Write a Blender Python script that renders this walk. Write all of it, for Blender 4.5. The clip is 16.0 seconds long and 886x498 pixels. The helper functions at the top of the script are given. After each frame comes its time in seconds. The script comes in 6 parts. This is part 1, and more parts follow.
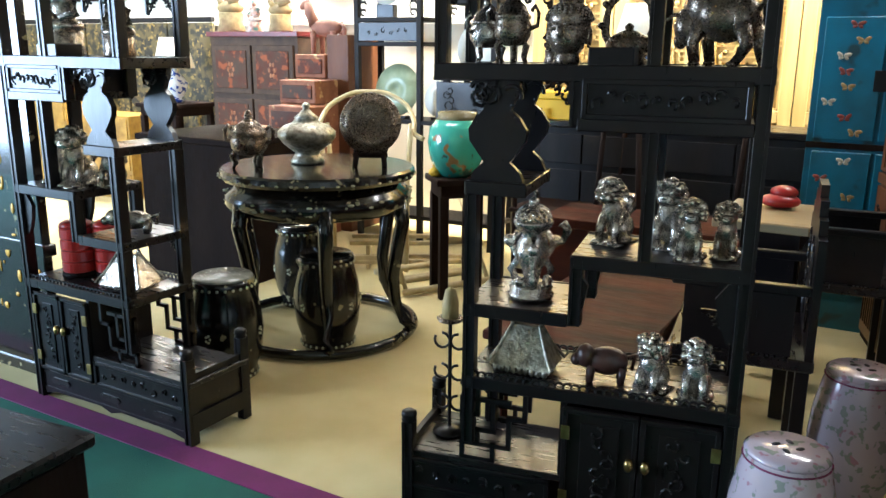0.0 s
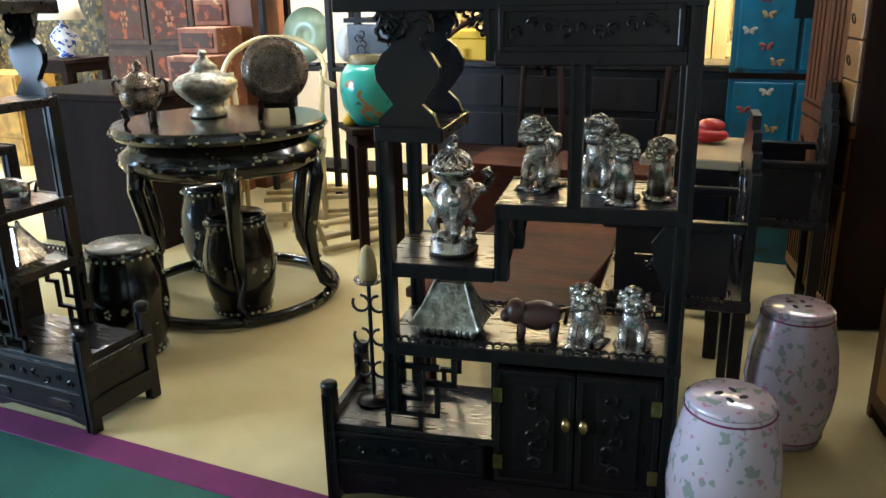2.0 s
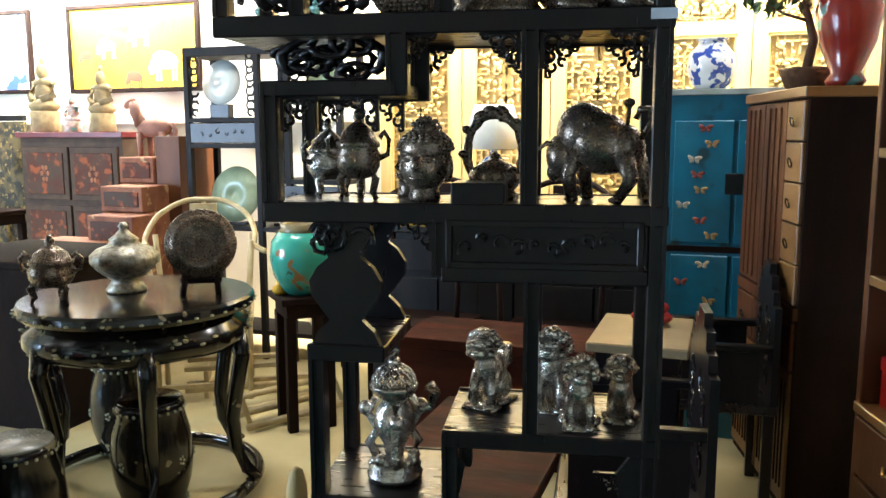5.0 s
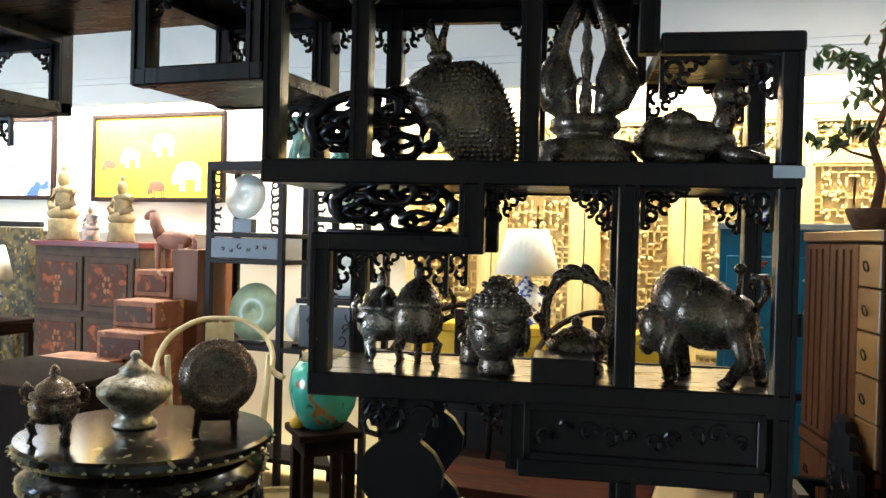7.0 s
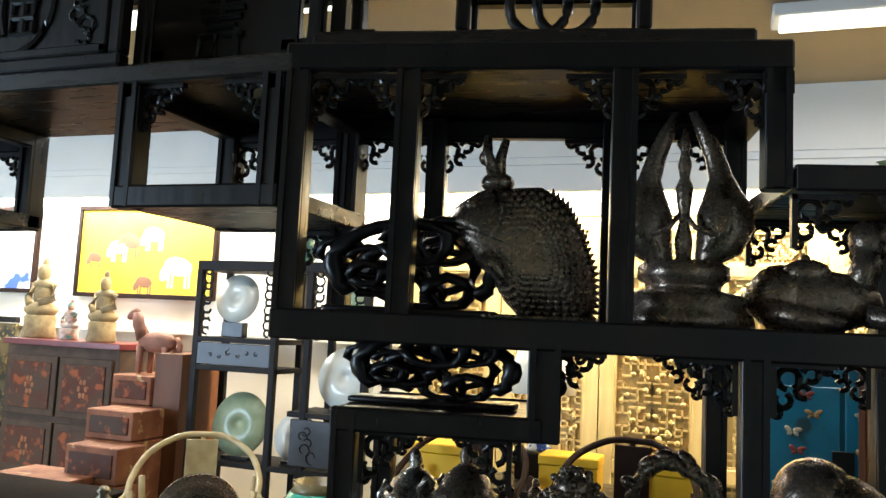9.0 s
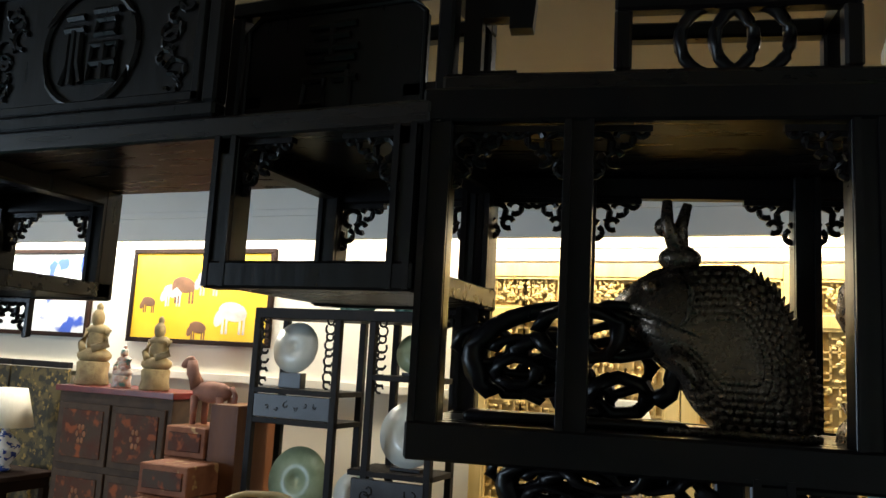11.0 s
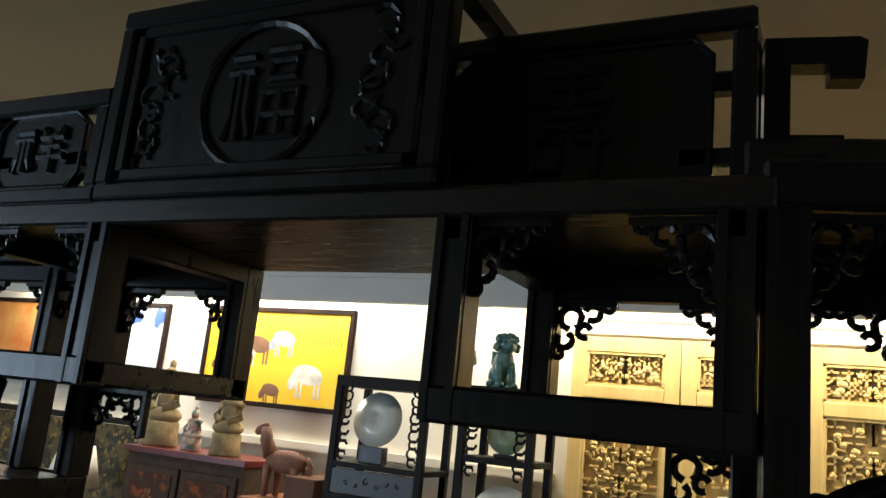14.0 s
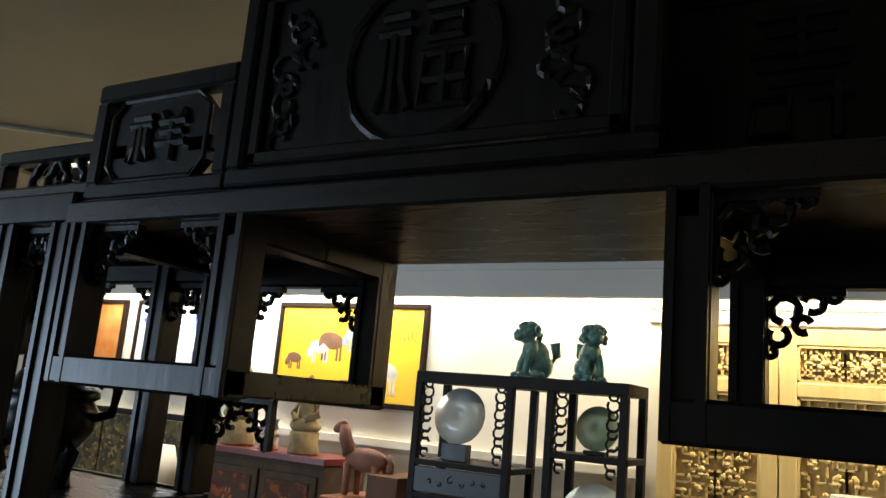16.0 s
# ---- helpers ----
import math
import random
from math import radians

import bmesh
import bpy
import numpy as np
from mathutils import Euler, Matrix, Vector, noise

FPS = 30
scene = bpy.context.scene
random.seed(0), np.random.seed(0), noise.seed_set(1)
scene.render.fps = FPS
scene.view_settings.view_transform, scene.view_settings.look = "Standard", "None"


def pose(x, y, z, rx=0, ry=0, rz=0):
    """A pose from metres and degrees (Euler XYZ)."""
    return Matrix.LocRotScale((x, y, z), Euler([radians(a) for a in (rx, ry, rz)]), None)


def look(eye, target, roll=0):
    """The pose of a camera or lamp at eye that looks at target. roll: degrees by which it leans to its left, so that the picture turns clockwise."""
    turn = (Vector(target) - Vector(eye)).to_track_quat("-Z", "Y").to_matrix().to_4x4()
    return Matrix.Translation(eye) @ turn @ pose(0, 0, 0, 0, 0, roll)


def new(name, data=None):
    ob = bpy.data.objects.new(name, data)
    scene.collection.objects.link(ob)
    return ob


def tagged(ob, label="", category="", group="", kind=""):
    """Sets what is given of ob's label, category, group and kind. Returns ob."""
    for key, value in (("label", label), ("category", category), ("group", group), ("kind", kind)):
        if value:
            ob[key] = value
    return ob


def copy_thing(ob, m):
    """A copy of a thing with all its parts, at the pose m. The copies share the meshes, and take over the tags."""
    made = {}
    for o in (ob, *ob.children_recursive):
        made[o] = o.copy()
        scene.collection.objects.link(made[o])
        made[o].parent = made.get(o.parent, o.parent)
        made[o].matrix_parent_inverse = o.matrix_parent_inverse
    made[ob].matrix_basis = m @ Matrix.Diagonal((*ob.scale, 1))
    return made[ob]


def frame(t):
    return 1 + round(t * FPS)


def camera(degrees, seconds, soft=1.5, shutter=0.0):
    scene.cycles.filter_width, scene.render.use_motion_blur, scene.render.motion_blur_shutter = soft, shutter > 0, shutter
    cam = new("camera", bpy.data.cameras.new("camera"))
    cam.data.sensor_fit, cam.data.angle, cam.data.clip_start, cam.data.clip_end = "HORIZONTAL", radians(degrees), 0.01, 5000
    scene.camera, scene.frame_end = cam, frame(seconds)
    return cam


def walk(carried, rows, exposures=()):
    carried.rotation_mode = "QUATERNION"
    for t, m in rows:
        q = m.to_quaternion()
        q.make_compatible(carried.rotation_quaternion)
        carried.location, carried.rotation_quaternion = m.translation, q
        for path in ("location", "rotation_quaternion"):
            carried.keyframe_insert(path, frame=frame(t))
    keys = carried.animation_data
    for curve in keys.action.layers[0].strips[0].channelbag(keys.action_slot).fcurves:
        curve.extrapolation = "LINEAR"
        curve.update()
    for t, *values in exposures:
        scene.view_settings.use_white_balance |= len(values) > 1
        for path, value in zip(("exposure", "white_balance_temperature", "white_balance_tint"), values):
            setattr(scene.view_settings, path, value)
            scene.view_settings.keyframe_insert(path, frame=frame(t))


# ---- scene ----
cam = camera(57.8, 16.0)
PATH = [
    (0, (0.0018, -0.0452, 1.4017), (-0.9719, 1.6336, 0.9184), 0.49),
    (0.5, (0.0160, -0.0039, 1.3716), (-0.9243, 1.6706, 0.8132), 0.16),
    (1, (0.0038, 0.0430, 1.3507), (-0.8817, 1.7300, 0.7425), -0.21),
    (1.5, (-0.0265, 0.0920, 1.3424), (-0.8649, 1.7989, 0.7229), -0.32),
    (2, (-0.0649, 0.1456, 1.3618), (-0.8646, 1.8757, 0.7556), -1.15),
    (2.5, (-0.1040, 0.1898, 1.3725), (-0.8582, 1.9562, 0.8147), -1.72),
    (3, (-0.1310, 0.2061, 1.3957), (-0.8260, 2.0127, 0.8927), -2.18),
    (3.5, (-0.1465, 0.2207, 1.4157), (-0.7909, 2.0582, 0.9594), -1.34),
    (4, (-0.1592, 0.2569, 1.4487), (-0.7933, 2.1121, 1.0538), -1.06),
    (6.5, (-0.2900, 0.4666, 1.5815), (-1.0059, 2.3313, 1.4797), 1.54),
    (7, (-0.3766, 0.5278, 1.6098), (-1.0685, 2.4042, 1.5859), 1.45),
    (7.5, (-0.4442, 0.5826, 1.6365), (-1.0408, 2.4912, 1.6718), 1.23),
    (8, (-0.5119, 0.6400, 1.6622), (-1.1255, 2.5418, 1.7448), 1.40),
    (8.5, (-0.5614, 0.7146, 1.6988), (-1.2085, 2.6021, 1.8352), 1.74),
    (9, (-0.5875, 0.7944, 1.7294), (-1.2581, 2.6681, 1.9280), 2.73),
    (11.5, (-0.8677, 0.9559, 1.8399), (-1.6479, 2.7712, 2.1495), 3.49),
    (12, (-0.9144, 0.9349, 1.8694), (-1.6945, 2.7426, 2.2208), 4.42),
    (12.5, (-0.9830, 0.9515, 1.8829), (-1.7520, 2.7597, 2.2557), 5.08),
    (13, (-1.0614, 1.0153, 1.8916), (-1.8488, 2.8155, 2.2649), 5.89),
    (13.5, (-1.1157, 1.0699, 1.9021), (-1.9596, 2.8390, 2.2999), 6.15),
    (14, (-1.1401, 1.1036, 1.8968), (-2.0255, 2.8490, 2.3088), 5.87),
    (14.5, (-1.1382, 1.1152, 1.8896), (-2.1167, 2.8138, 2.2864), 6.49),
    (15, (-1.1789, 1.1212, 1.8895), (-2.1546, 2.8246, 2.2720), 6.29),
    (15.5, (-1.2551, 1.1463, 1.8991), (-2.2433, 2.8449, 2.2713), 5.16),
    (16, (-1.3267, 1.1620, 1.9063), (-2.3282, 2.8508, 2.2866), 5.02),
]
EXPOSURES = [(0.0, 0.5, 5750, 10), (4.0, 0.45, 5750, 10), (6.5, -0.05, 6150, 10), (9.0, -0.3, 6150, 10), (11.5, -1.7, 6400, 10), (16.0, -1.9, 6400, 10)]
walk(cam, [(t, look(eye, target, roll)) for t, eye, target, roll in PATH], EXPOSURES)
# light of the day through the shop front, tube lights, and lights hidden behind the fascia
CX = -1.64          # middle of the moon-gate cabinet
FY, BY = 1.78, 2.08  # its front and back
WALLY = 5.75
CEIL = 3.1

world = bpy.data.worlds.new("world")
scene.world = world
world.use_nodes = True
sky = world.node_tree.nodes.new("ShaderNodeTexSky")
sky.sky_type, sky.sun_disc, sky.sun_elevation = "NISHITA", False, radians(40)
world.node_tree.links.new(sky.outputs[0], world.node_tree.nodes["Background"].inputs[0])
world.node_tree.nodes["Background"].inputs[1].default_value = 0.08


def area(name, eye, target, w, h, watts, colour):
    d = bpy.data.lights.new(name, "AREA")
    d.shape, d.size, d.size_y, d.energy, d.color = "RECTANGLE", w, h, watts, colour
    ob = new(name, d)
    ob.matrix_world = look(eye, target)
    return ob


DAY, WARM, TUBE = (0.62, 0.80, 1.0), (1.0, 0.87, 0.64), (1.0, 0.95, 0.86)
area("shopfront_daylight", (-8.2, -1.9, 1.5), (-2.6, 1.6, 1.1), 3.2, 2.2, 640, DAY)
area("fascia_light_west", (-5.6, 5.5, 2.78), (-5.6, 5.75, 1.6), 3.4, 0.12, 290, (1.0, 0.95, 0.82))
area("fascia_light_east", (-1.3, 5.42, 2.78), (-1.3, 5.75, 1.6), 4.2, 0.12, 300, WARM)
TUBES = [(-2.7, 3.6), (-5.2, 3.9), (0.15, 4.25), (-7.0, 3.9)]
for tx, ty in TUBES:
    area("tube_light", (tx, ty, CEIL - 0.09), (tx, ty, 0), 1.1, 0.16, 26, TUBE)

# ---- materials ----
MATS = {}


def mat(name, base, rough=0.5, metal=0.0, second=None, scale=8.0, stretch=(1, 1, 1), bump=0.15, fine=90.0, coat=0.0, contrast=(0.35, 0.65), spots=None, vary=0.0, spec=0.5):
    """Procedural surface: two colours mixed by stretched noise, fine grain in bump and gloss, spots of further colours."""
    if name in MATS:
        return MATS[name]
    m = bpy.data.materials.new(name)
    m.use_nodes = True
    nt = m.node_tree
    n, l = nt.nodes, nt.links
    b = n["Principled BSDF"]
    b.inputs["Metallic"].default_value = metal
    b.inputs["Specular IOR Level"].default_value = spec
    b.inputs["Coat Weight"].default_value = coat
    b.inputs["Coat Roughness"].default_value = 0.12
    tc = n.new("ShaderNodeTexCoord")
    mp = n.new("ShaderNodeMapping")
    mp.inputs["Scale"].default_value = stretch
    l.new(tc.outputs["Object"], mp.inputs[0])

    def noise_tex(s, detail=5):
        t = n.new("ShaderNodeTexNoise")
        t.inputs["Scale"].default_value, t.inputs["Detail"].default_value = s, detail
        l.new(mp.outputs[0], t.inputs[0])
        return t

    def ramp(src, lo, hi):
        r = n.new("ShaderNodeMapRange")
        r.inputs[1].default_value, r.inputs[2].default_value = lo, hi
        l.new(src, r.inputs[0])
        return r.outputs[0]

    def mix(f, a, c):
        x = n.new("ShaderNodeMix")
        x.data_type = "RGBA"
        l.new(f, x.inputs[0])
        for i, v in ((6, a), (7, c)):
            if isinstance(v, tuple):
                x.inputs[i].default_value = (*v, 1)
            else:
                l.new(v, x.inputs[i])
        return x.outputs[2]

    second = second or tuple(c * 0.6 for c in base)
    big, small = noise_tex(scale), noise_tex(fine, 3)
    col = mix(ramp(big.outputs[0], *contrast), base, second)
    for colour, s, lo, hi in spots or ():
        col = mix(ramp(noise_tex(s, 2).outputs[0], lo, hi), col, colour)
    if vary:
        oi = n.new("ShaderNodeObjectInfo")
        hs = n.new("ShaderNodeHueSaturation")
        r2 = n.new("ShaderNodeMapRange")
        r2.inputs[3].default_value, r2.inputs[4].default_value = 1 - vary, 1 + vary
        l.new(oi.outputs["Random"], r2.inputs[0])
        l.new(r2.outputs[0], hs.inputs["Value"])
        l.new(col, hs.inputs["Color"])
        col = hs.outputs[0]
    l.new(col, b.inputs["Base Color"])
    rr = n.new("ShaderNodeMapRange")
    rr.inputs[3].default_value, rr.inputs[4].default_value = rough * 0.75, min(1, rough * 1.3)
    l.new(small.outputs[0], rr.inputs[0])
    l.new(rr.outputs[0], b.inputs["Roughness"])
    if bump:
        bp = n.new("ShaderNodeBump")
        bp.inputs["Strength"].default_value, bp.inputs["Distance"].default_value = bump, 0.004
        l.new(small.outputs[0], bp.inputs["Height"])
        l.new(bp.outputs[0], b.inputs["Normal"])
    MATS[name] = m
    return m


def glow(name, colour, strength):
    m = bpy.data.materials.new(name)
    m.use_nodes = True
    b = m.node_tree.nodes["Principled BSDF"]
    b.inputs["Base Color"].default_value = (*colour, 1)
    b.inputs["Emission Color"].default_value = (*colour, 1)
    b.inputs["Emission Strength"].default_value = strength
    return m


EBONY = mat("ebony_stain", (0.006, 0.005, 0.006), 0.30, spec=0.32, second=(0.012, 0.008, 0.007), scale=5, stretch=(1, 1, 0.15), bump=0.12, fine=70)
EBONY_H = mat("ebony_stain_boards", (0.009, 0.007, 0.007), 0.28, second=(0.018, 0.011, 0.009), scale=6, stretch=(0.15, 1, 1), bump=0.025, fine=70)
ROSE = mat("rosewood", (0.075, 0.016, 0.008), 0.65, spec=0.12, second=(0.020, 0.007, 0.004), scale=7, stretch=(0.2, 1, 1))
LACQ = mat("black_lacquer", (0.008, 0.007, 0.006), 0.16, second=(0.014, 0.011, 0.008), coat=0.4, bump=0.03, spots=[((0.26, 0.22, 0.12), 19, 0.65, 0.68)])
PEARL = mat("mother_of_pearl", (0.55, 0.52, 0.36), 0.25, second=(0.3, 0.32, 0.2), scale=40)
BRONZE = mat("dark_bronze", (0.27, 0.205, 0.155), 0.27, 0.75, second=(0.13, 0.098, 0.074), scale=12, bump=0.3, fine=160)
SILVER = mat("silvered_bronze", (0.74, 0.68, 0.60), 0.22, 0.85, second=(0.24, 0.20, 0.17), scale=34, bump=0.6, fine=150)
PEWTER = mat("chased_pewter", (0.52, 0.49, 0.40), 0.34, 0.85, second=(0.20, 0.185, 0.145), scale=45, bump=0.8, fine=120)
BRASS = mat("brass", (0.62, 0.44, 0.16), 0.3, 1.0, second=(0.35, 0.22, 0.08), scale=30)
CARPET = mat("cream_carpet", (0.64, 0.54, 0.28), 0.95, second=(0.55, 0.45, 0.215), scale=3, bump=0.6, fine=260)
GREEN = mat("green_carpet", (0.012, 0.125, 0.085), 0.95, second=(0.008, 0.095, 0.065), scale=4, bump=0.7, fine=240)
PURPLE = mat("purple_edging", (0.17, 0.012, 0.11), 0.9, second=(0.13, 0.01, 0.08), scale=9, bump=0.6, fine=240)
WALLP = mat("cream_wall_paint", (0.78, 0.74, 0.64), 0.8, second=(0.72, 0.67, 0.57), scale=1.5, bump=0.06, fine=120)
# ceiling far below the walls' cream: its dim light is put into the colour
CEILP = mat("dimmed_ceiling_paint", (0.33, 0.275, 0.185), 0.85, second=(0.295, 0.24, 0.16), scale=1.2, bump=0.05, fine=150)
FASC = mat("grey_white_fascia", (0.70, 0.71, 0.70), 0.75, second=(0.64, 0.65, 0.64), scale=2, bump=0.05)
PINE = mat("pale_pine", (0.76, 0.57, 0.24), 0.5, second=(0.66, 0.47, 0.17), scale=5, stretch=(4, 4, 0.3), bump=0.15, fine=60)
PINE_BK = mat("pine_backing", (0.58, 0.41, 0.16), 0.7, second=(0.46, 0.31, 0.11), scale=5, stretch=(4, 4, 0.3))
TIB = mat("red_brown_painted_wood", (0.085, 0.025, 0.013), 0.6, spec=0.2, second=(0.07, 0.045, 0.03), scale=6, bump=0.2, spots=[((0.26, 0.07, 0.025), 14, 0.55, 0.66)])
TIBF = mat("grey_brown_painted_frame", (0.085, 0.055, 0.038), 0.65, spec=0.2, second=(0.06, 0.04, 0.03), scale=12)
CHESTNUT = mat("chestnut_wood", (0.15, 0.055, 0.020), 0.5, spec=0.25, second=(0.075, 0.026, 0.010), scale=4, stretch=(1, 1, 0.2))
HONEY = mat("honey_wood", (0.29, 0.145, 0.045), 0.38, second=(0.19, 0.09, 0.026), scale=4, stretch=(0.3, 1, 1), coat=0.2)
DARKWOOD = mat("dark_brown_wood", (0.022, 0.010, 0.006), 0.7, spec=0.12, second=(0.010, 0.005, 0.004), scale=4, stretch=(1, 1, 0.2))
TEAL = mat("teal_lacquer", (0.010, 0.17, 0.27), 0.4, second=(0.012, 0.11, 0.16), scale=5, bump=0.15, spots=[((0.02, 0.06, 0.07), 9, 0.62, 0.72)])
PINK = mat("pink_famille_porcelain", (0.58, 0.47, 0.50), 0.16, second=(0.50, 0.40, 0.45), scale=4, coat=0.5, bump=0.02, spots=[((0.30, 0.31, 0.26), 30, 0.585, 0.61), ((0.46, 0.24, 0.28), 22, 0.64, 0.67)])
CELADON = mat("turquoise_glaze", (0.07, 0.46, 0.33), 0.2, second=(0.05, 0.34, 0.27), scale=5, coat=0.5, bump=0.02, spots=[((0.30, 0.16, 0.05), 9, 0.60, 0.64), ((0.05, 0.12, 0.08), 13, 0.64, 0.67)])
WHITEB = mat("blue_white_porcelain", (0.74, 0.76, 0.78), 0.15, second=(0.66, 0.69, 0.73), coat=0.5, bump=0.0, spots=[((0.04, 0.08, 0.34), 22, 0.53, 0.57)])
WHITEP = mat("white_porcelain", (0.76, 0.76, 0.70), 0.18, second=(0.66, 0.67, 0.60), coat=0.4, bump=0.0)
JADE = mat("pale_jade", (0.36, 0.42, 0.27), 0.3, second=(0.24, 0.30, 0.18), scale=10)
TEALP = mat("dark_teal_glaze", (0.05, 0.17, 0.16), 0.3, second=(0.16, 0.30, 0.28), scale=18, coat=0.3)
STONE = mat("sandstone", (0.34, 0.26, 0.13), 0.8, second=(0.22, 0.16, 0.08), scale=18, bump=0.6)
REDW = mat("red_lacquer", (0.50, 0.022, 0.018), 0.3, second=(0.38, 0.015, 0.012), scale=8, coat=0.3)
PINKW = mat("rubbed_red_wood", (0.28, 0.115, 0.06), 0.6, spec=0.2, second=(0.17, 0.06, 0.03), scale=9, spots=[((0.42, 0.26, 0.12), 16, 0.62, 0.7)])
YELLOW = mat("yellow_silk", (0.78, 0.46, 0.01), 0.6, second=(0.70, 0.38, 0.008), scale=8)
SHADE = mat("white_lamp_shade", (0.86, 0.82, 0.70), 0.8, second=(0.82, 0.77, 0.64), stretch=(20, 20, 1))
PAPER = mat("paper", (0.72, 0.66, 0.50), 0.8, second=(0.66, 0.60, 0.44))
PAINT_Y = mat("yellow_painting", (0.78, 0.44, 0.004), 0.6, second=(0.74, 0.47, 0.02), scale=3, bump=0.03)
PAINT_B = mat("blue_white_painting", (0.74, 0.76, 0.76), 0.6, second=(0.68, 0.70, 0.72), scale=3, bump=0.03, spots=[((0.03, 0.08, 0.42), 4.5, 0.56, 0.62)])
LEAF = mat("green_leaf", (0.055, 0.10, 0.025), 0.5, second=(0.09, 0.13, 0.05), scale=20, vary=0.3)
BARK = mat("twig_bark", (0.14, 0.07, 0.03), 0.8, second=(0.08, 0.04, 0.02), scale=30, bump=0.6)
BAMBOO = mat("pale_bent_wood", (0.52, 0.42, 0.22), 0.4, second=(0.40, 0.30, 0.14), scale=12)
HORSE_B = mat("brown_ink", (0.20, 0.09, 0.04), 0.7)
HORSE_W = mat("white_ink", (0.70, 0.66, 0.58), 0.7)
HORSE_G = mat("grey_blue_ink", (0.35, 0.38, 0.45), 0.7)
GOLD = mat("gold_paint", (0.60, 0.34, 0.03), 0.45, 0.3, second=(0.5, 0.25, 0.02), scale=20)
METALG = mat("grey_metal", (0.45, 0.45, 0.44), 0.35, 0.8, second=(0.36, 0.36, 0.35))
BLACKW = mat("matt_black_wood", (0.012, 0.011, 0.012), 0.6, spec=0.2, second=(0.020, 0.017, 0.016), scale=6, stretch=(1, 1, 0.2))
TEXTILE = mat("olive_patterned_lacquer", (0.12, 0.09, 0.03), 0.6, second=(0.03, 0.026, 0.014), scale=14, contrast=(0.45, 0.55), spots=[((0.30, 0.20, 0.05), 24, 0.6, 0.63)])
BEESWAX = mat("candle_wax", (0.50, 0.36, 0.15), 0.6, second=(0.42, 0.29, 0.11))
TUBEGLOW = glow("tube_diffuser", (1.0, 0.95, 0.80), 3.0)


# ---- shapes ----
def BM():
    return bmesh.new()


def box(bm, x0, x1, y0, y1, z0, z1, bev=0.0):
    """A block; bev: its edges are chamfered by that much."""
    x0, x1, y0, y1, z0, z1 = min(x0, x1), max(x0, x1), min(y0, y1), max(y0, y1), min(z0, z1), max(z0, z1)
    c = ((x0 + x1) / 2, (y0 + y1) / 2, (z0 + z1) / 2)
    h = (c[0] - x0, c[1] - y0, c[2] - z0)
    b = min(bev, min(h) * 0.45)
    if b <= 0:
        v = [bm.verts.new((x, y, z)) for x in (x0, x1) for y in (y0, y1) for z in (z0, z1)]
        for f in ((0, 1, 3, 2), (4, 6, 7, 5), (0, 4, 5, 1), (2, 3, 7, 6), (0, 2, 6, 4), (1, 5, 7, 3)):
            bm.faces.new([v[i] for i in f])
        return bm
    v = {}
    for s in [(i, j, k) for i in (-1, 1) for j in (-1, 1) for k in (-1, 1)]:
        for ax in range(3):
            v[s, ax] = bm.verts.new([c[q] + s[q] * (h[q] - (0 if q == ax else b)) for q in range(3)])
        bm.faces.new([v[s, q] for q in range(3)])
    for ax in range(3):
        p, q = [k for k in range(3) if k != ax]
        for sg in (-1, 1):
            ring = []
            for i, j in ((-1, -1), (1, -1), (1, 1), (-1, 1)):
                s = [0, 0, 0]
                s[ax], s[p], s[q] = sg, i, j
                ring.append(v[tuple(s), ax])
            bm.faces.new(ring)
        for i in (-1, 1):
            for j in (-1, 1):
                s, t = [0, 0, 0], [0, 0, 0]
                s[ax], s[p], s[q] = -1, i, j
                t[ax], t[p], t[q] = 1, i, j
                s, t = tuple(s), tuple(t)
                bm.faces.new((v[s, p], v[t, p], v[t, q], v[s, q]))
    return bm


def ball(bm, x, y, z, rx, ry=None, rz=None, tilt=0, seg=14, turn=0):
    """An ellipsoid."""
    ry, rz = ry or rx, rz or rx
    m = pose(x, y, z, 0, tilt, turn) @ Matrix.Diagonal((rx, ry, rz, 1))
    nv = max(4, seg * 2 // 3)
    top, bot = bm.verts.new(m @ Vector((0, 0, 1))), bm.verts.new(m @ Vector((0, 0, -1)))
    rings = []
    for k in range(1, nv):
        b = math.pi * k / nv
        rings.append([bm.verts.new(m @ Vector((math.sin(b) * math.cos(2 * math.pi * i / seg), math.sin(b) * math.sin(2 * math.pi * i / seg), math.cos(b)))) for i in range(seg)])
    for i in range(seg):
        j = (i + 1) % seg
        bm.faces.new((top, rings[0][i], rings[0][j]))
        bm.faces.new((bot, rings[-1][j], rings[-1][i]))
        for a, b in zip(rings, rings[1:]):
            bm.faces.new((a[i], b[i], b[j], a[j]))
    return bm


def lathe(bm, prof, x=0, y=0, z=0, seg=28, flute=0.0, nf=12, m=None):
    m = m or Matrix.Identity(4)
    rings = []
    for r, h in prof:
        rings.append([bm.verts.new(m @ Vector((x + r * (1 + flute * math.cos(nf * a)) * math.cos(a), y + r * (1 + flute * math.cos(nf * a)) * math.sin(a), z + h))) for a in [2 * math.pi * i / seg for i in range(seg)]])
    for a, b in zip(rings, rings[1:]):
        for i in range(seg):
            bm.faces.new((a[i], a[(i + 1) % seg], b[(i + 1) % seg], b[i]))
    bm.faces.new(rings[0][::-1])
    bm.faces.new(rings[-1])
    return bm


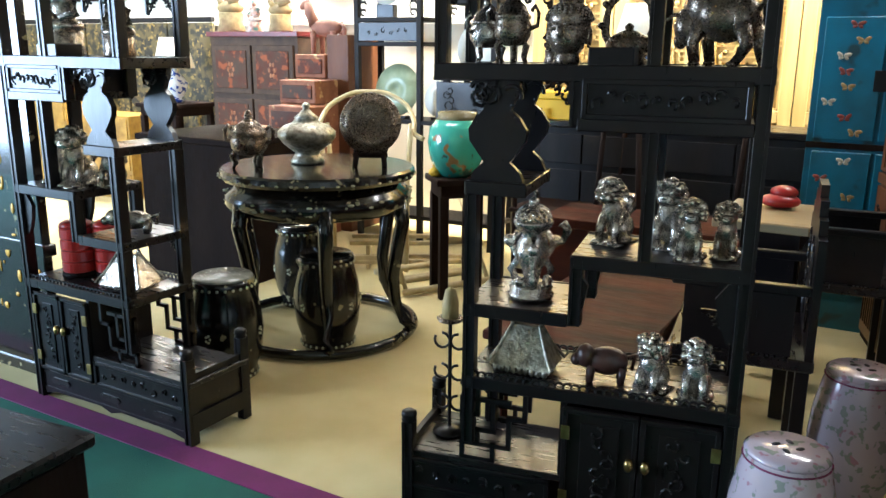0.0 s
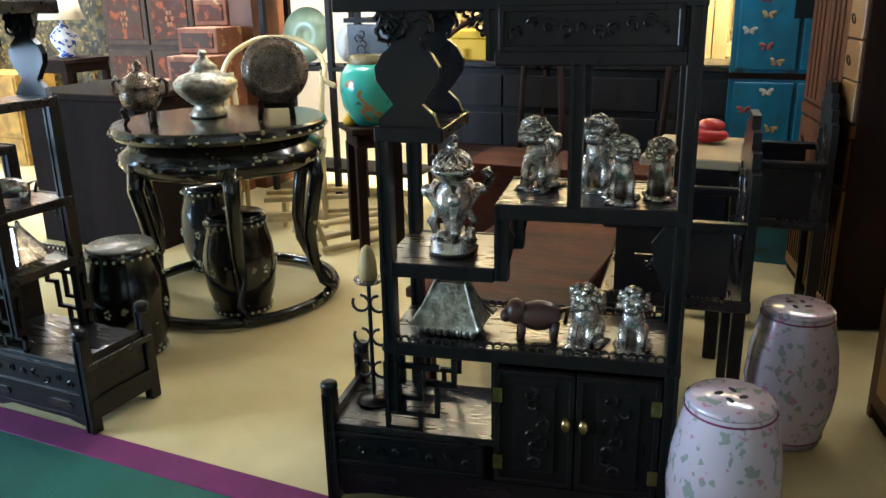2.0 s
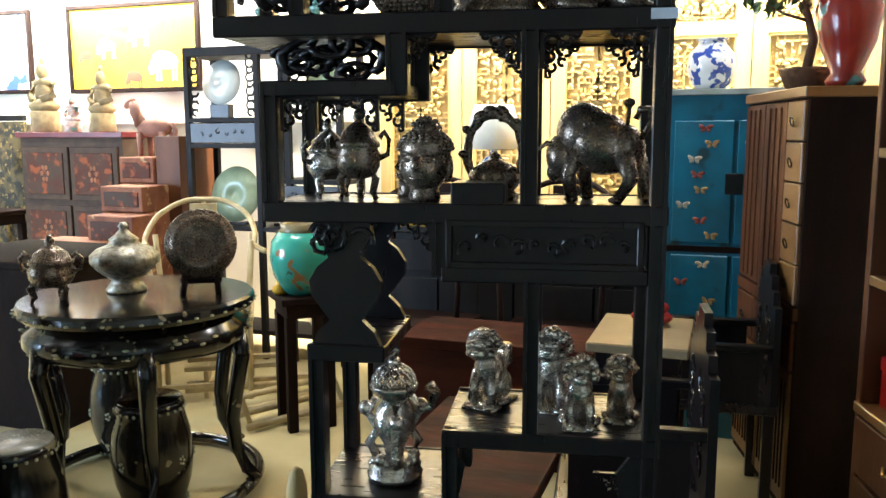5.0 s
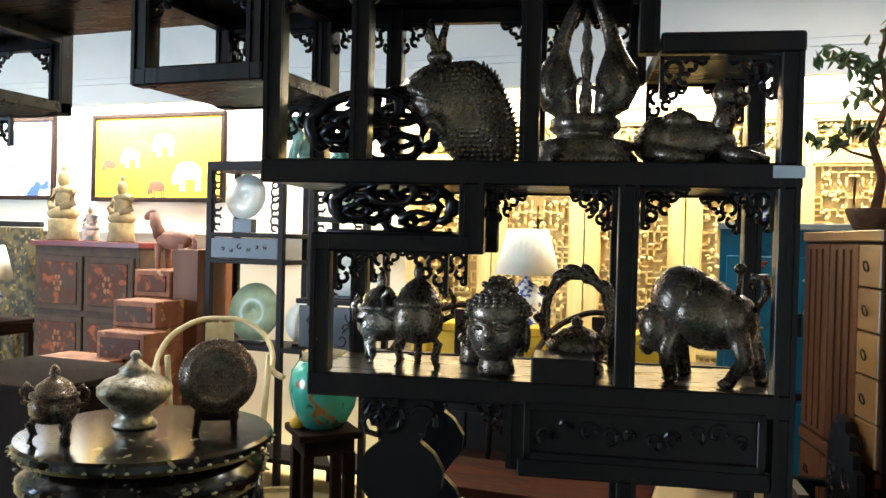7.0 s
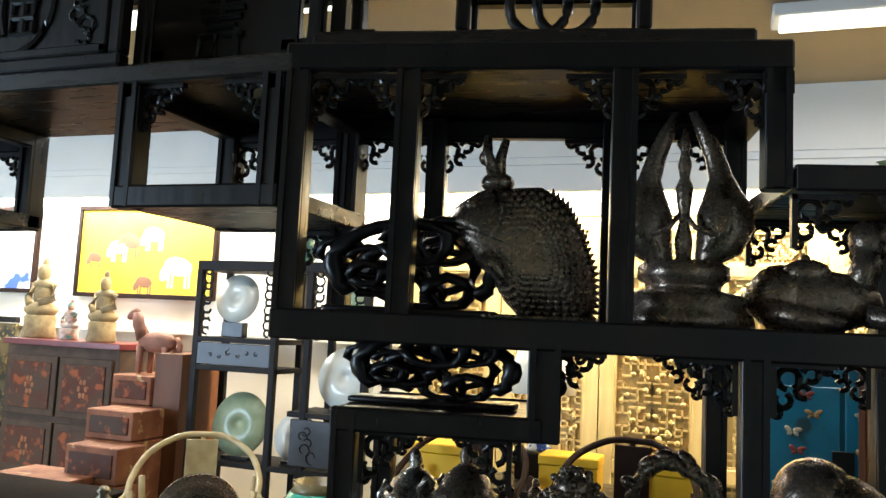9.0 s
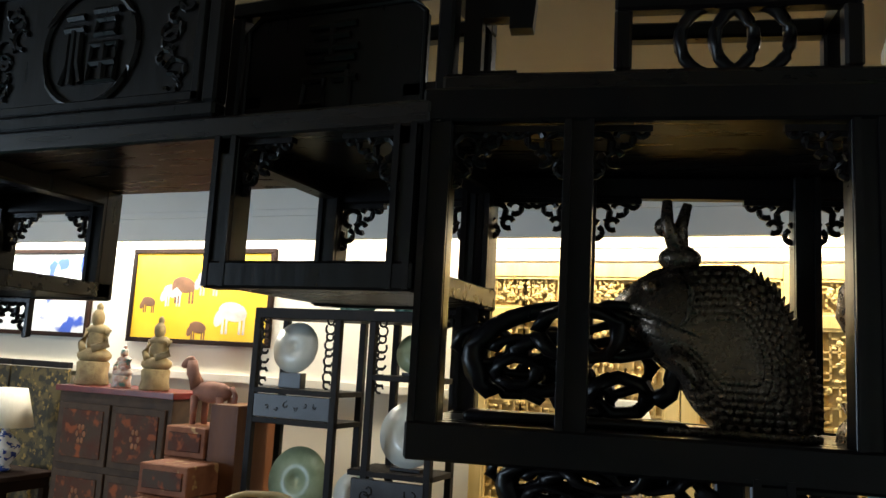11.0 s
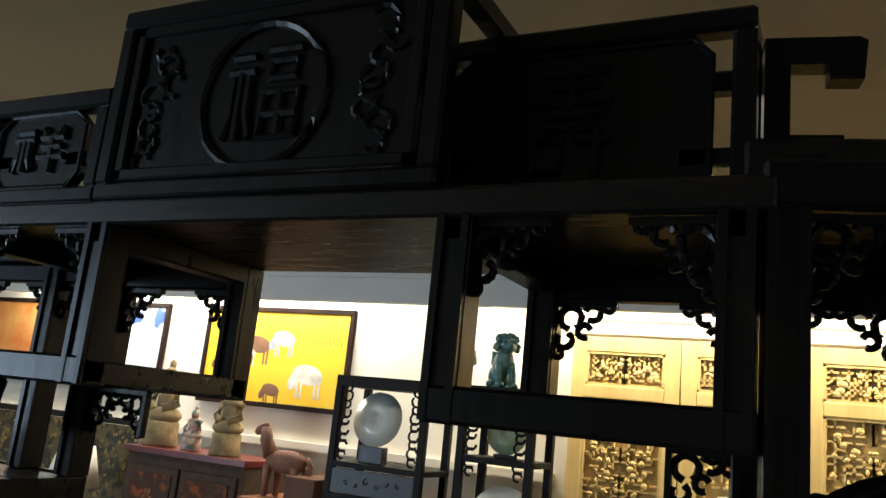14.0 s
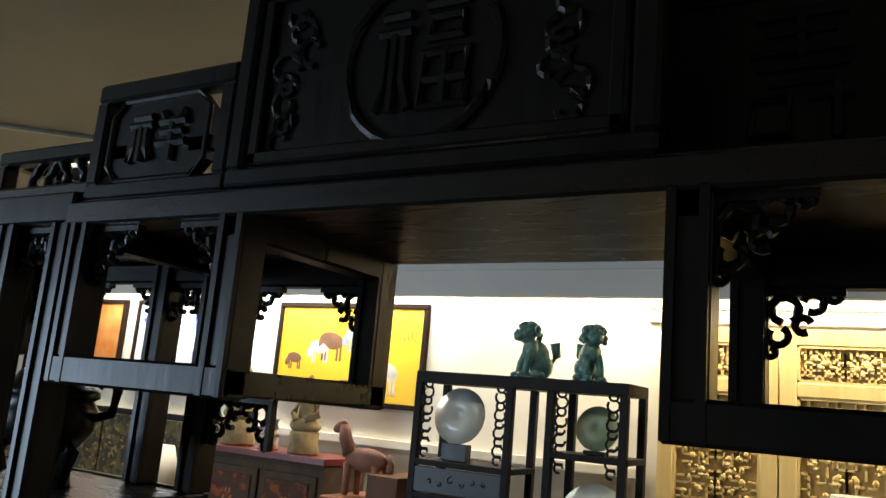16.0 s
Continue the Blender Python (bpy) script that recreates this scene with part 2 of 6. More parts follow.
def tube(bm, pts, r, seg=8, r2=None):
    pts = [Vector(p) for p in pts]
    rings = []
    for i, p in enumerate(pts):
        d = (pts[min(i + 1, len(pts) - 1)] - pts[max(i - 1, 0)]).normalized()
        u = d.cross(Vector((0, 0, 1)) if abs(d.z) < 0.9 else Vector((0, 1, 0))).normalized()
        w = d.cross(u)
        k = i / max(1, len(pts) - 1)
        rad = r + ((r2 if r2 is not None else r) - r) * k
        rings.append([bm.verts.new(p + (u * math.cos(a) + w * math.sin(a)) * rad) for a in [2 * math.pi * j / seg for j in range(seg)]])
    for a, b in zip(rings, rings[1:]):
        for j in range(seg):
            bm.faces.new((a[j], a[(j + 1) % seg], b[(j + 1) % seg], b[j]))
    bm.faces.new(rings[0][::-1])
    bm.faces.new(rings[-1])
    return bm


def arc(cx, cz, r, a0, a1, n=10, y=0.0, grow=0.0):
    return [(cx + (r + grow * i / n) * math.cos(radians(a0 + (a1 - a0) * i / n)), y, cz + (r + grow * i / n) * math.sin(radians(a0 + (a1 - a0) * i / n))) for i in range(n + 1)]


def slab(bm, outline, y0, y1):
    """A flat shape of (x, z) points given thickness along y."""
    f = [bm.verts.new((x, y0, z)) for x, z in outline]
    g = [bm.verts.new((x, y1, z)) for x, z in outline]
    bm.faces.new(f)
    bm.faces.new(g[::-1])
    k = len(f)
    for i in range(k):
        bm.faces.new((f[i], g[i], g[(i + 1) % k], f[(i + 1) % k]))
    return bm


def finish(bm, smooth):
    bmesh.ops.recalc_face_normals(bm, faces=bm.faces)
    for f in bm.faces:
        f.smooth = smooth


def mesh_of(name, bm, material, smooth=False):
    finish(bm, smooth)
    me = bpy.data.meshes.new(name)
    bm.to_mesh(me)
    bm.free()
    me.materials.append(material)
    return me


BASE = {}
# the east half of the cabinet stands turned by 11 degrees about its inner front corner
EAST = Matrix.Translation((-1.195, 1.78, 0)) @ pose(0, 0, 0, 0, 0, 11) @ Matrix.Translation((1.195, -1.78, 0))
XF = [Matrix.Identity(4)]


def thing(name, label, category, m=None, group=""):
    ob = new(name)
    ob.matrix_world = m or Matrix.Identity(4)
    BASE[ob] = (m or Matrix.Identity(4)).inverted()
    return tagged(ob, label, category, group)


def part(name, bm, material, parent, label="", smooth=False, world=False):
    """One mesh under a thing or part. world: the shape was given in the world's metres, not the thing's own."""
    if world:
        bmesh.ops.transform(bm, matrix=BASE[parent] @ XF[0], verts=bm.verts)
    ob = new(name, mesh_of(name, bm, material, smooth))
    ob.parent = parent
    BASE[ob] = BASE[parent]
    if label:
        ob["label"] = label
    return ob


def share(name, me, parent, m):
    ob = new(name, me)
    ob.parent = parent
    ob.matrix_basis = m
    BASE[ob] = BASE[parent]
    return ob


def solo(name, bm, material, label, category, smooth=False, group="", kind="", m=None):
    ob = new(name, mesh_of(name, bm, material, smooth))
    if m:
        ob.matrix_world = m
    return tagged(ob, label, category, group, kind)


# ---- the room ----
X0, X1, Y0 = -9.0, 1.2, -2.6
solo("floor", box(BM(), X0, X1, 1.79, WALLY, -0.1, 0), CARPET, "cream short-pile carpet over the shop floor", "floor", kind="structure")
solo("carpet_green", box(BM(), X0, X1, Y0, 1.68, -0.1, 0.0), GREEN, "green carpet runner along the aisle", "carpet", kind="structure")
solo("carpet_edging", box(BM(), X0, X1, 1.68, 1.79, -0.1, 0.004), PURPLE, "purple edging strip between the carpets", "trim", kind="structure")
solo("ceiling", box(BM(), X0, X1, Y0, WALLY, CEIL, CEIL + 0.15), CEILP, "cream flat ceiling, its dim light put into a darker paint colour", "ceiling", kind="structure")
solo("wall_north", box(BM(), X0, X1, WALLY, WALLY + 0.15, 0, CEIL), WALLP, "cream painted wall behind the pictures", "wall", kind="structure")
solo("wall_east", box(BM(), X1, X1 + 0.15, Y0, WALLY, 0, CEIL), WALLP, "plain cream painted side wall", "wall", kind="structure")
bm = BM()
for a, b, c, d in ((Y0, -2.5, 0, CEIL), (0.7, WALLY, 0, CEIL), (-2.5, 0.7, 0, 0.3), (-2.5, 0.7, 2.7, CEIL)):
    box(bm, X0 - 0.15, X0, a, b, c, d)
solo("wall_west", bm, WALLP, "plain side wall with the wide shop-front opening", "wall", kind="structure")
bm = BM()
for a, b, c, d in ((X0, -8.9, 0, CEIL), (-6.2, X1, 0, CEIL), (-8.9, -6.2, 0, 0.3), (-8.9, -6.2, 2.7, CEIL)):
    box(bm, a, b, Y0 - 0.15, Y0, c, d)
solo("wall_south", bm, WALLP, "plain wall with the corner of the shop front", "wall", kind="structure")
bm = BM()
box(bm, X0, X1, 5.28, 5.31, 2.545, CEIL)
box(bm, X0, X1, 5.26, 5.28, 2.545, 2.585)
box(bm, X0, X1, 5.265, 5.28, 2.70, 2.725)
box(bm, X0, X1, 5.27, 5.28, 2.745, 2.757)
solo("fascia", bm, FASC, "grey-white moulded fascia that hides the wall lights", "trim", kind="structure")
solo("ledge", box(BM(), X0, -2.62, WALLY - 0.05, WALLY, 1.60, 1.65), WALLP, "cream painted ledge along the wall", "trim", kind="structure")
bm = BM()
for i in range(4):
    box(bm, -2.62, X1, WALLY - 0.03, WALLY - 0.002, 2.47 + i * 0.08, 2.545 + i * 0.08, 0.006)
solo("wall_boards", bm, WALLP, "cream painted boards above the carved doors", "trim", kind="structure")
solo("ceiling_track", tube(BM(), [(-5.6, 3.0, CEIL - 0.02), (-3.4, 4.9, CEIL - 0.02)], 0.015), METALG, "thin white conduit on the ceiling", "trim", kind="structure")

# ---- the moon-gate display cabinet: two stepped halves and a bridge ----
def scroll_bracket(w=0.09, h=0.08):
    """A pierced corner bracket of scrolls; the corner is at the top left."""
    bm = BM()
    box(bm, 0, w, -0.006, 0.006, -0.008, 0)
    box(bm, 0, 0.008, -0.006, 0.006, -h, 0)
    for cx, cz, r, a0, a1, th in ((w * 0.28, -h * 0.30, w * 0.17, -60, 260, 0.0055), (w * 0.62, -h * 0.20, w * 0.12, -120, 170, 0.005),
                                  (w * 0.20, -h * 0.68, w * 0.12, 60, -220, 0.005), (w * 0.86, -h * 0.10, w * 0.07, -180, 120, 0.0045),
                                  (w * 0.11, -h * 0.92, w * 0.06, 90, -200, 0.0045), (w * 0.50, -h * 0.52, w * 0.10, 20, 300, 0.005)):
        tube(bm, arc(cx, cz, r, a0, a1, 9), th, 6)
    return mesh_of("bracket", bm, EBONY)


BRACKET = scroll_bracket()


def brackets(parent, x0, x1, z, y, k=0.9):
    inv = BASE[parent]
    for x, s in ((x0, 1), (x1, -1)):
        share("bracket", BRACKET, parent, inv @ XF[0] @ Matrix.Translation((x, y, z)) @ Matrix.Diagonal((s * k, 1, k, 1)))


def post(parent, x, y, z0, z1, w=0.034, d=0.034, name="post"):
    """An upright with a moulded face: a core, two beads and a hollow between."""
    bm = box(BM(), x - w / 2, x + w / 2, y - d / 2, y + d / 2, z0, z1, 0.003)
    for s in (-1, 1):
        box(bm, x + s * w * 0.36 - 0.004, x + s * w * 0.36 + 0.004, y - d / 2 - 0.004, y + d / 2 + 0.004, z0 + 0.002, z1 - 0.002)
    return part(name, bm, EBONY, parent, world=True)


def shelf(parent, x0, x1, z, t=0.035, y0=FY, y1=BY, name="shelf"):
    ob = part(name, box(BM(), x0, x1, y0 + 0.004, y1 - 0.004, z - t + 0.004, z, 0.002), EBONY_H, parent, world=True)
    for a, b in ((y0 - 0.003, y0 + 0.012), (y1 - 0.012, y1 + 0.003)):
        part("edge_moulding", box(BM(), x0, x1, a, b, z - t, z + 0.003, 0.004), EBONY, ob, world=True)
    return ob


def side_rails(parent, x, z, t=0.035):
    part("rail", box(BM(), x - 0.017, x + 0.017, FY, BY, z - t, z, 0.003), EBONY, parent, world=True)


def relief(bm, x0, x1, z0, z1, y, seed, n=9):
    """Carved leaf scrolls standing out of a panel's face."""
    rnd = random.Random(seed)
    w, h = x1 - x0, z1 - z0
    for i in range(n):
        cx, cz = x0 + w * (i + 0.5) / n if w > h else x0 + w * rnd.uniform(0.25, 0.75), z0 + h * rnd.uniform(0.3, 0.7) if w > h else z0 + h * (i + 0.5) / n
        r = min(w, h) * rnd.uniform(0.16, 0.30)
        a = rnd.uniform(0, 360)
        tube(bm, arc(cx, cz, r, a, a + rnd.choice((-1, 1)) * 280, 8, y, -r * 0.6), 0.0045, 5)


def panel(parent, x0, x1, z0, z1, y, name="panel", carve=1, n=9, material=None):
    bm = box(BM(), x0, x1, y, y + 0.014, z0, z1, 0.002)
    t = min(0.014, (z1 - z0) * 0.15)
    for a, b, c, d in ((x0, x1, z0, z0 + t), (x0, x1, z1 - t, z1), (x0, x0 + t, z0, z1), (x1 - t, x1, z0, z1)):
        box(bm, a, b, y - 0.008, y + 0.002, c, d, 0.002)
    if carve:
        relief(bm, x0 + t * 1.6, x1 - t * 1.6, z0 + t * 1.4, z1 - t * 1.4, y - 0.001, int(abs(x0) * 1000 + z0 * 100), n)
    return part(name, bm, material or EBONY, parent, world=True)


def fret(bm, cells, x0, z0, s, y, t=0.013):
    """Square meander rails: cells are (i, j, k, l) runs on a grid."""
    for i, j, k, l in cells:
        box(bm, x0 + min(i, k) * s - t / 2, x0 + max(i, k) * s + t / 2, y - t / 2, y + t / 2, z0 + min(j, l) * s - t / 2, z0 + max(j, l) * s + t / 2)


VASE = [(0.0, 0.0), (0.075, 0.0), (0.062, 0.03), (0.035, 0.055), (0.05, 0.075), (0.075, 0.11), (0.078, 0.14), (0.06, 0.17), (0.035, 0.19), (0.045, 0.215), (0.06, 0.24), (0.05, 0.30), (0.0, 0.30)]


def half_cabinet(s, outer, tower, low, bsh, ush, mid, label, turn):
    """One stepped half. s: +1 for the half whose outer side lies to the east. outer, tower, low, bsh, ush, mid: x of its outer side, the
    tower's inner post, the low step's end, the ends of the middle and upper shelves, and the tower's middle post."""
    XF[0] = turn
    th = thing("display_cabinet", label, "display cabinet", turn @ pose((outer + low) / 2, (FY + BY) / 2, 0), "halves of the moon-gate cabinet")
    F, B = FY + 0.017, BY - 0.017
    lo, hi = min, max
    inn = 0.019 * s
    S1, S3, S2, ARM, DR0, SB, SM, SU, ST = SHELVES
    for y in (F, B):
        post(th, outer - inn, y, 0, ST - 0.03)
        post(th, tower + inn, y, 0.0 if y == B else 0.30, ARM - 0.03)
        post(th, low + inn, y, 0, 0.335)
        part("finial", lathe(BM(), [(0.02, 0), (0.024, 0.006), (0.02, 0.012), (0.024, 0.02), (0.022, 0.032), (0.012, 0.038)], low + inn, y, 0.33, 14), EBONY, th, smooth=True, world=True)
    xs = lambda a, b: (lo(a, b), hi(a, b))
    # plinth, low drawer, doors
    part("plinth", box(BM(), *xs(outer, low), FY + 0.008, BY - 0.008, 0.05, 0.12), EBONY, th, world=True)
    bm = BM()
    a, b = xs(outer, low)
    out = [(a + 0.03, 0.05), (a + 0.05, 0.02), (a + 0.12, 0.035), ((a + b) / 2 - 0.06, 0.04), ((a + b) / 2, 0.022), ((a + b) / 2 + 0.06, 0.04), (b - 0.12, 0.035), (b - 0.05, 0.02), (b - 0.03, 0.05)]
    slab(bm, out, FY + 0.006, FY + 0.02)
    part("apron", bm, EBONY, th, world=True)
    for k in range(3):
        cx = a + (b - a) * (k + 0.5) / 3
        part("plinth_inlay", slab(BM(), [(cx - 0.06, 0.085), (cx - 0.045, 0.072), (cx + 0.045, 0.072), (cx + 0.06, 0.085), (cx + 0.045, 0.098), (cx - 0.045, 0.098)], FY + 0.003, FY + 0.012), EBONY_H, th, world=True)
    dl, dh = xs(mid, low)
    panel(th, dl + 0.01, dh - 0.03, 0.125, 0.225, FY + 0.006, "drawer", n=8)
    part("step_board", box(BM(), *xs(mid, low), FY + 0.006, BY - 0.006, 0.225, 0.245, 0.002), EBONY_H, th, world=True)
    part("step_side", box(BM(), low + inn - 0.008, low + inn + 0.008, FY + 0.02, BY - 0.02, 0.10, 0.27), EBONY, th, world=True)
    d0, d1 = xs(outer - s * 0.04, mid)
    dm = (d0 + d1) / 2
    for p0, p1, sg in ((d0, dm - 0.002, 1), (dm + 0.002, d1, -1)):
        dr = panel(th, p0, p1, 0.13, S1 - 0.05, FY + 0.004, "door", carve=0)
        part("carved_panel", (lambda q: (box(q, p0 + 0.05, p1 - 0.05, FY - 0.001, FY + 0.006, 0.17, S1 - 0.09, 0.002), relief(q, p0 + 0.055, p1 - 0.055, 0.18, S1 - 0.10, FY - 0.001, int(p0 * 991), 8))[0])(BM()), EBONY, dr, world=True)
        hx = dm - sg * 0.022
        part("handle", lathe(BM(), [(0.004, 0), (0.011, 0.008), (0.013, 0.022), (0.008, 0.034), (0.003, 0.036)], hx, FY - 0.008, 0.30, 10), BRASS, dr, "brass drop handle", True, True)
        hz = p0 + 0.01 if sg > 0 else p1 - 0.01
        for z in (0.19, S1 - 0.12):
            part("hinge", box(BM(), hz - 0.012, hz + 0.012, FY - 0.008, FY - 0.003, z - 0.02, z + 0.02, 0.002), BRASS, dr, "brass butt hinge", world=True)
    part("door_side", box(BM(), mid - 0.009, mid + 0.009, FY + 0.01, BY - 0.01, 0.225, S1 - 0.035), EBONY, th, world=True)
    part("cabinet_back", box(BM(), *xs(outer - s * 0.02, mid), BY - 0.02, BY - 0.008, 0.12, S1 - 0.035), EBONY, th, world=True)
    # meander fretwork between step and lion shelf, front and back
    g = 0.046
    for y in (F, B):
        bm = BM()
        cells = [(0, 0, 2, 0), (2, 0, 2, 1), (0, 0, 0, 1), (0, 1, 3, 1), (3, 1, 3, 3), (1, 1, 1, 2), (1, 2, 2, 2), (2, 2, 2, 4), (0, 2, 0, 4), (0, 3, 1, 3), (1, 3, 1, 4), (0, 4, 3, 4), (3, 3, 4, 3), (4, 3, 4, 5), (0, 5, 4, 5), (1, 4, 1, 5)]
        x0 = tower
        fret(bm, [(i * s, j, k * s, l) for i, j, k, l in cells], x0, 0.25, g, y)
        part("fretwork", bm, EBONY, th, world=True)
    # shelves
    shelf(th, *xs(outer, tower), S1)
    bm = BM()
    for y in (F, B):
        x = min(outer, tower)
        while x < max(outer, tower) - 0.02:
            tube(bm, [(p[0], y - 0.012 * (1 if y == F else -1), p[2]) for p in arc(x + 0.014, S1 + 0.006, 0.012, -40, 220, 7)], 0.004, 5)
            x += 0.022
    part("gallery", bm, EBONY, th, "low carved gallery edge", world=True)
    shelf(th, *xs(tower, mid), S3)
    shelf(th, *xs(mid, outer), S2)
    for y in (F, B):
        post(th, mid + inn * 0.9, y, S3 - 0.03, S2)
        post(th, (mid + outer) / 2 - 0.04 * s, y, S2, DR0, 0.032)
        shp = [(0, 0), (0.2, 0), (0.55, 0.5), (0.7, 1.0), (0.3, 1.35), (0, 1.4)]
        for ex, sg in ((mid, s), (outer - inn * 2, -s)):
            part("bracket", slab(BM(), [(ex + sg * 0.07 * q, S2 - 0.035 - 0.16 + 0.115 * p) for q, p in shp], y - 0.008, y + 0.008), EBONY, th, world=True)
    brackets(th, *xs(outer - s * 0.04, tower + s * 0.04), S3 - 0.03, B)
    # vase-shaped openwork support on the arm
    shelf(th, *xs(tower, tower + s * 0.17), ARM)
    for y in (F, B):
        bm = BM()
        cx = tower + s * 0.085
        o = [(cx + r, ARM + z) for r, z in VASE[1:-1]] + [(cx - r, ARM + z) for r, z in VASE[-2:0:-1]]
        slab(bm, o, y - 0.011, y + 0.011)
        rnd = random.Random(5)
        for k in range(12):
            rr = rnd.uniform(0.014, 0.026)
            tube(bm, arc(cx + rnd.uniform(-0.05, 0.05), ARM + rnd.uniform(0.2, 0.29), rr, rnd.uniform(0, 360), rnd.uniform(360, 620), 8, y - 0.012), 0.006, 5)
        part("vase_support", bm, EBONY, th, "carved vase-shaped upright", world=True)
    # drawer box
    q0, q1 = xs(outer - s * 0.035, mid - s * 0.0)
    shelf(th, q0, q1, DR0 + 0.02, 0.03)
    panel(th, q0 + 0.01, q1 - 0.01, DR0 + 0.02, SB - 0.03, FY + 0.003, "drawer", n=10)
    part("drawer_body", box(BM(), q0 + 0.01, q1 - 0.01, FY + 0.02, BY - 0.01, DR0 + 0.02, SB - 0.034), EBONY, th, world=True)
    for y in (F, B):
        post(th, mid - inn * 0.2, y, DR0, SB - 0.03, 0.03)
    brackets(th, *xs(mid - s * 0.02, bsh + s * 0.17), SB - 0.032, F, 0.8)
    # middle storey
    shelf(th, *xs(outer, bsh), SB, 0.04)
    part("block", box(BM(), *xs(mid + 0.02 * s, mid + 0.13 * s), FY + 0.002, FY + 0.11, SB, SB + 0.045, 0.003), EBONY, th, world=True)
    m2 = outer - s * 0.275
    for y in (F, B):
        post(th, bsh + inn, y, SB, SM)
        post(th, m2, y, SB, SU - 0.03)
        st = mid - s * 0.09
        post(th, st, y, SM - 0.03, SU - 0.03, 0.045)
        post(th, ush + inn, y, SU, 2.094)
    shelf(th, *xs(bsh, mid - s * 0.09), SM, 0.03)
    shelf(th, *xs(outer, ush), SU, 0.04)
    for y in (F, B):
        brackets(th, *xs(m2 - 0.02 * s, mid - s * 0.09), SU - 0.038, y)
        brackets(th, *xs(outer - 0.04 * s, m2 + 0.02 * s), SU - 0.038, y)
        brackets(th, *xs(bsh + 0.04 * s, mid - s * 0.13), SM - 0.028, y)
    # upper storey
    stp = outer - s * 0.23
    shelf(th, *xs(outer, stp), ST, 0.032)
    shelf(th, *xs(stp, ush), 2.13, 0.038)
    p1 = stp + (ush - stp) * 0.74
    p2 = stp + (ush - stp) * 0.31
    for y in (F, B):
        post(th, stp - inn, y, ST - 0.03, 2.095)
        post(th, p1, y, SU, 2.095)
        post(th, p2, y, SU, 2.095)
        under = 2.062 if y == B else 2.09
        for c0, c1 in ((p1, p2), (p1, ush + 0.03 * s), (stp - 0.03 * s, p2)) if y == B else ():
            part("rail", box(BM(), *xs(c0, c1), y - 0.012, y + 0.012, 2.062, 2.093, 0.003), EBONY, th, world=True)
        brackets(th, *xs(p1, p2), under, y)
        brackets(th, *xs(p1, ush + 0.03 * s), under, y)
        brackets(th, *xs(stp - 0.03 * s, p2), under, y)
        brackets(th, *xs(outer - 0.04 * s, stp), ST - 0.034, y)
    part("rail", box(BM(), *xs(stp - inn * 2, stp), FY, BY, 2.06, 2.09), EBONY, th, world=True)
    return th


SHELVES = (0.505, 0.72, 0.882, 1.06, 1.215, 1.365, 1.615, 1.746, 1.962)
R = half_cabinet(1, -0.265, -1.01, -1.195, -1.098, -1.195, -0.718, "tall black-stained carved display cabinet with stepped shelves of bronzes", EAST)
L = half_cabinet(-1, -2.985, -2.37, -2.09, -2.30, -2.24, -2.62, "tall black-stained carved display cabinet with lacquer boxes on its shelves", Matrix.Identity(4))

XF[0] = Matrix.Identity(4)
bridge = thing("cabinet_bridge", "black carved bridge joining the two display cabinets over the gap", "cabinet top", pose(CX - 0.08, 1.93, 2.06))
bm = box(BM(), -2.262, -1.173, FY + 0.002, BY - 0.002, 2.092, 2.106)
box(bm, -2.25, -1.185, FY - 0.004, FY + 0.01, 2.088, 2.118, 0.003)
part("bridge_board", bm, EBONY_H, bridge, world=True)
# hanging loops on both sides of the gate
for s, ush in ((1, -1.197), (-1, -2.238)):
    lp = ush - s * 0.295
    q0, q1 = min(ush, lp), max(ush, lp)
    shelf(bridge, q0, q1, 1.924, 0.032)
    for y in (FY + 0.017, BY - 0.017):
        post(bridge, lp + s * 0.018, y, 1.892, 2.094, 0.036)
        post(bridge, ush - s * 0.018, y, 1.892, 2.094, 0.030)
        if y > 1.9:
            part("rail", box(BM(), q0 + 0.03, q1 - 0.03, y - 0.013, y + 0.013, 2.056, 2.093, 0.003), EBONY, bridge, world=True)
        brackets(bridge, q0 + 0.03, q1 - 0.03, 2.056 if y > 1.9 else 2.088, y)
    for x in (lp + s * 0.018, ush - s * 0.018):
        side_rails(bridge, x, 2.094, 0.03)
    brackets(bridge, *sorted((ush, ush - s * 0.12)), 1.892, BY - 0.017, 0.9)


part("top_board", box(BM(), -2.238, -1.19, FY + 0.001, BY - 0.001, 2.107, 2.121, 0.003), EBONY_H, bridge, world=True)


def crest_box(x0, x1, z0, z1, y0=FY):
    """An open box of the crest; y0: its front."""
    for y in (y0 + 0.012, BY - 0.012):
        bm = BM()
        for a, b, c, d in ((x0, x1, z0, z0 + 0.022), (x0, x1, z1 - 0.026, z1), (x0, x0 + 0.024, z0 + 0.02, z1 - 0.024), (x1 - 0.024, x1, z0 + 0.02, z1 - 0.024)):
            box(bm, a, b, y - 0.014, y + 0.014, c, d, 0.004)
        part("crest_frame", bm, EBONY, bridge, world=True)
    for x in (x0 + 0.013, x1 - 0.013):
        part("rail", box(BM(), x - 0.012, x + 0.012, y0 + 0.02, BY - 0.02, z1 - 0.024, z1 - 0.002), EBONY, bridge, world=True)


def glyph(bm, strokes, x0, z0, w, h, y, r=0.006):
    for pts in strokes:
        tube(bm, [(x0 + a * w, y, z0 + b * h) for a, b in pts], r, 6)


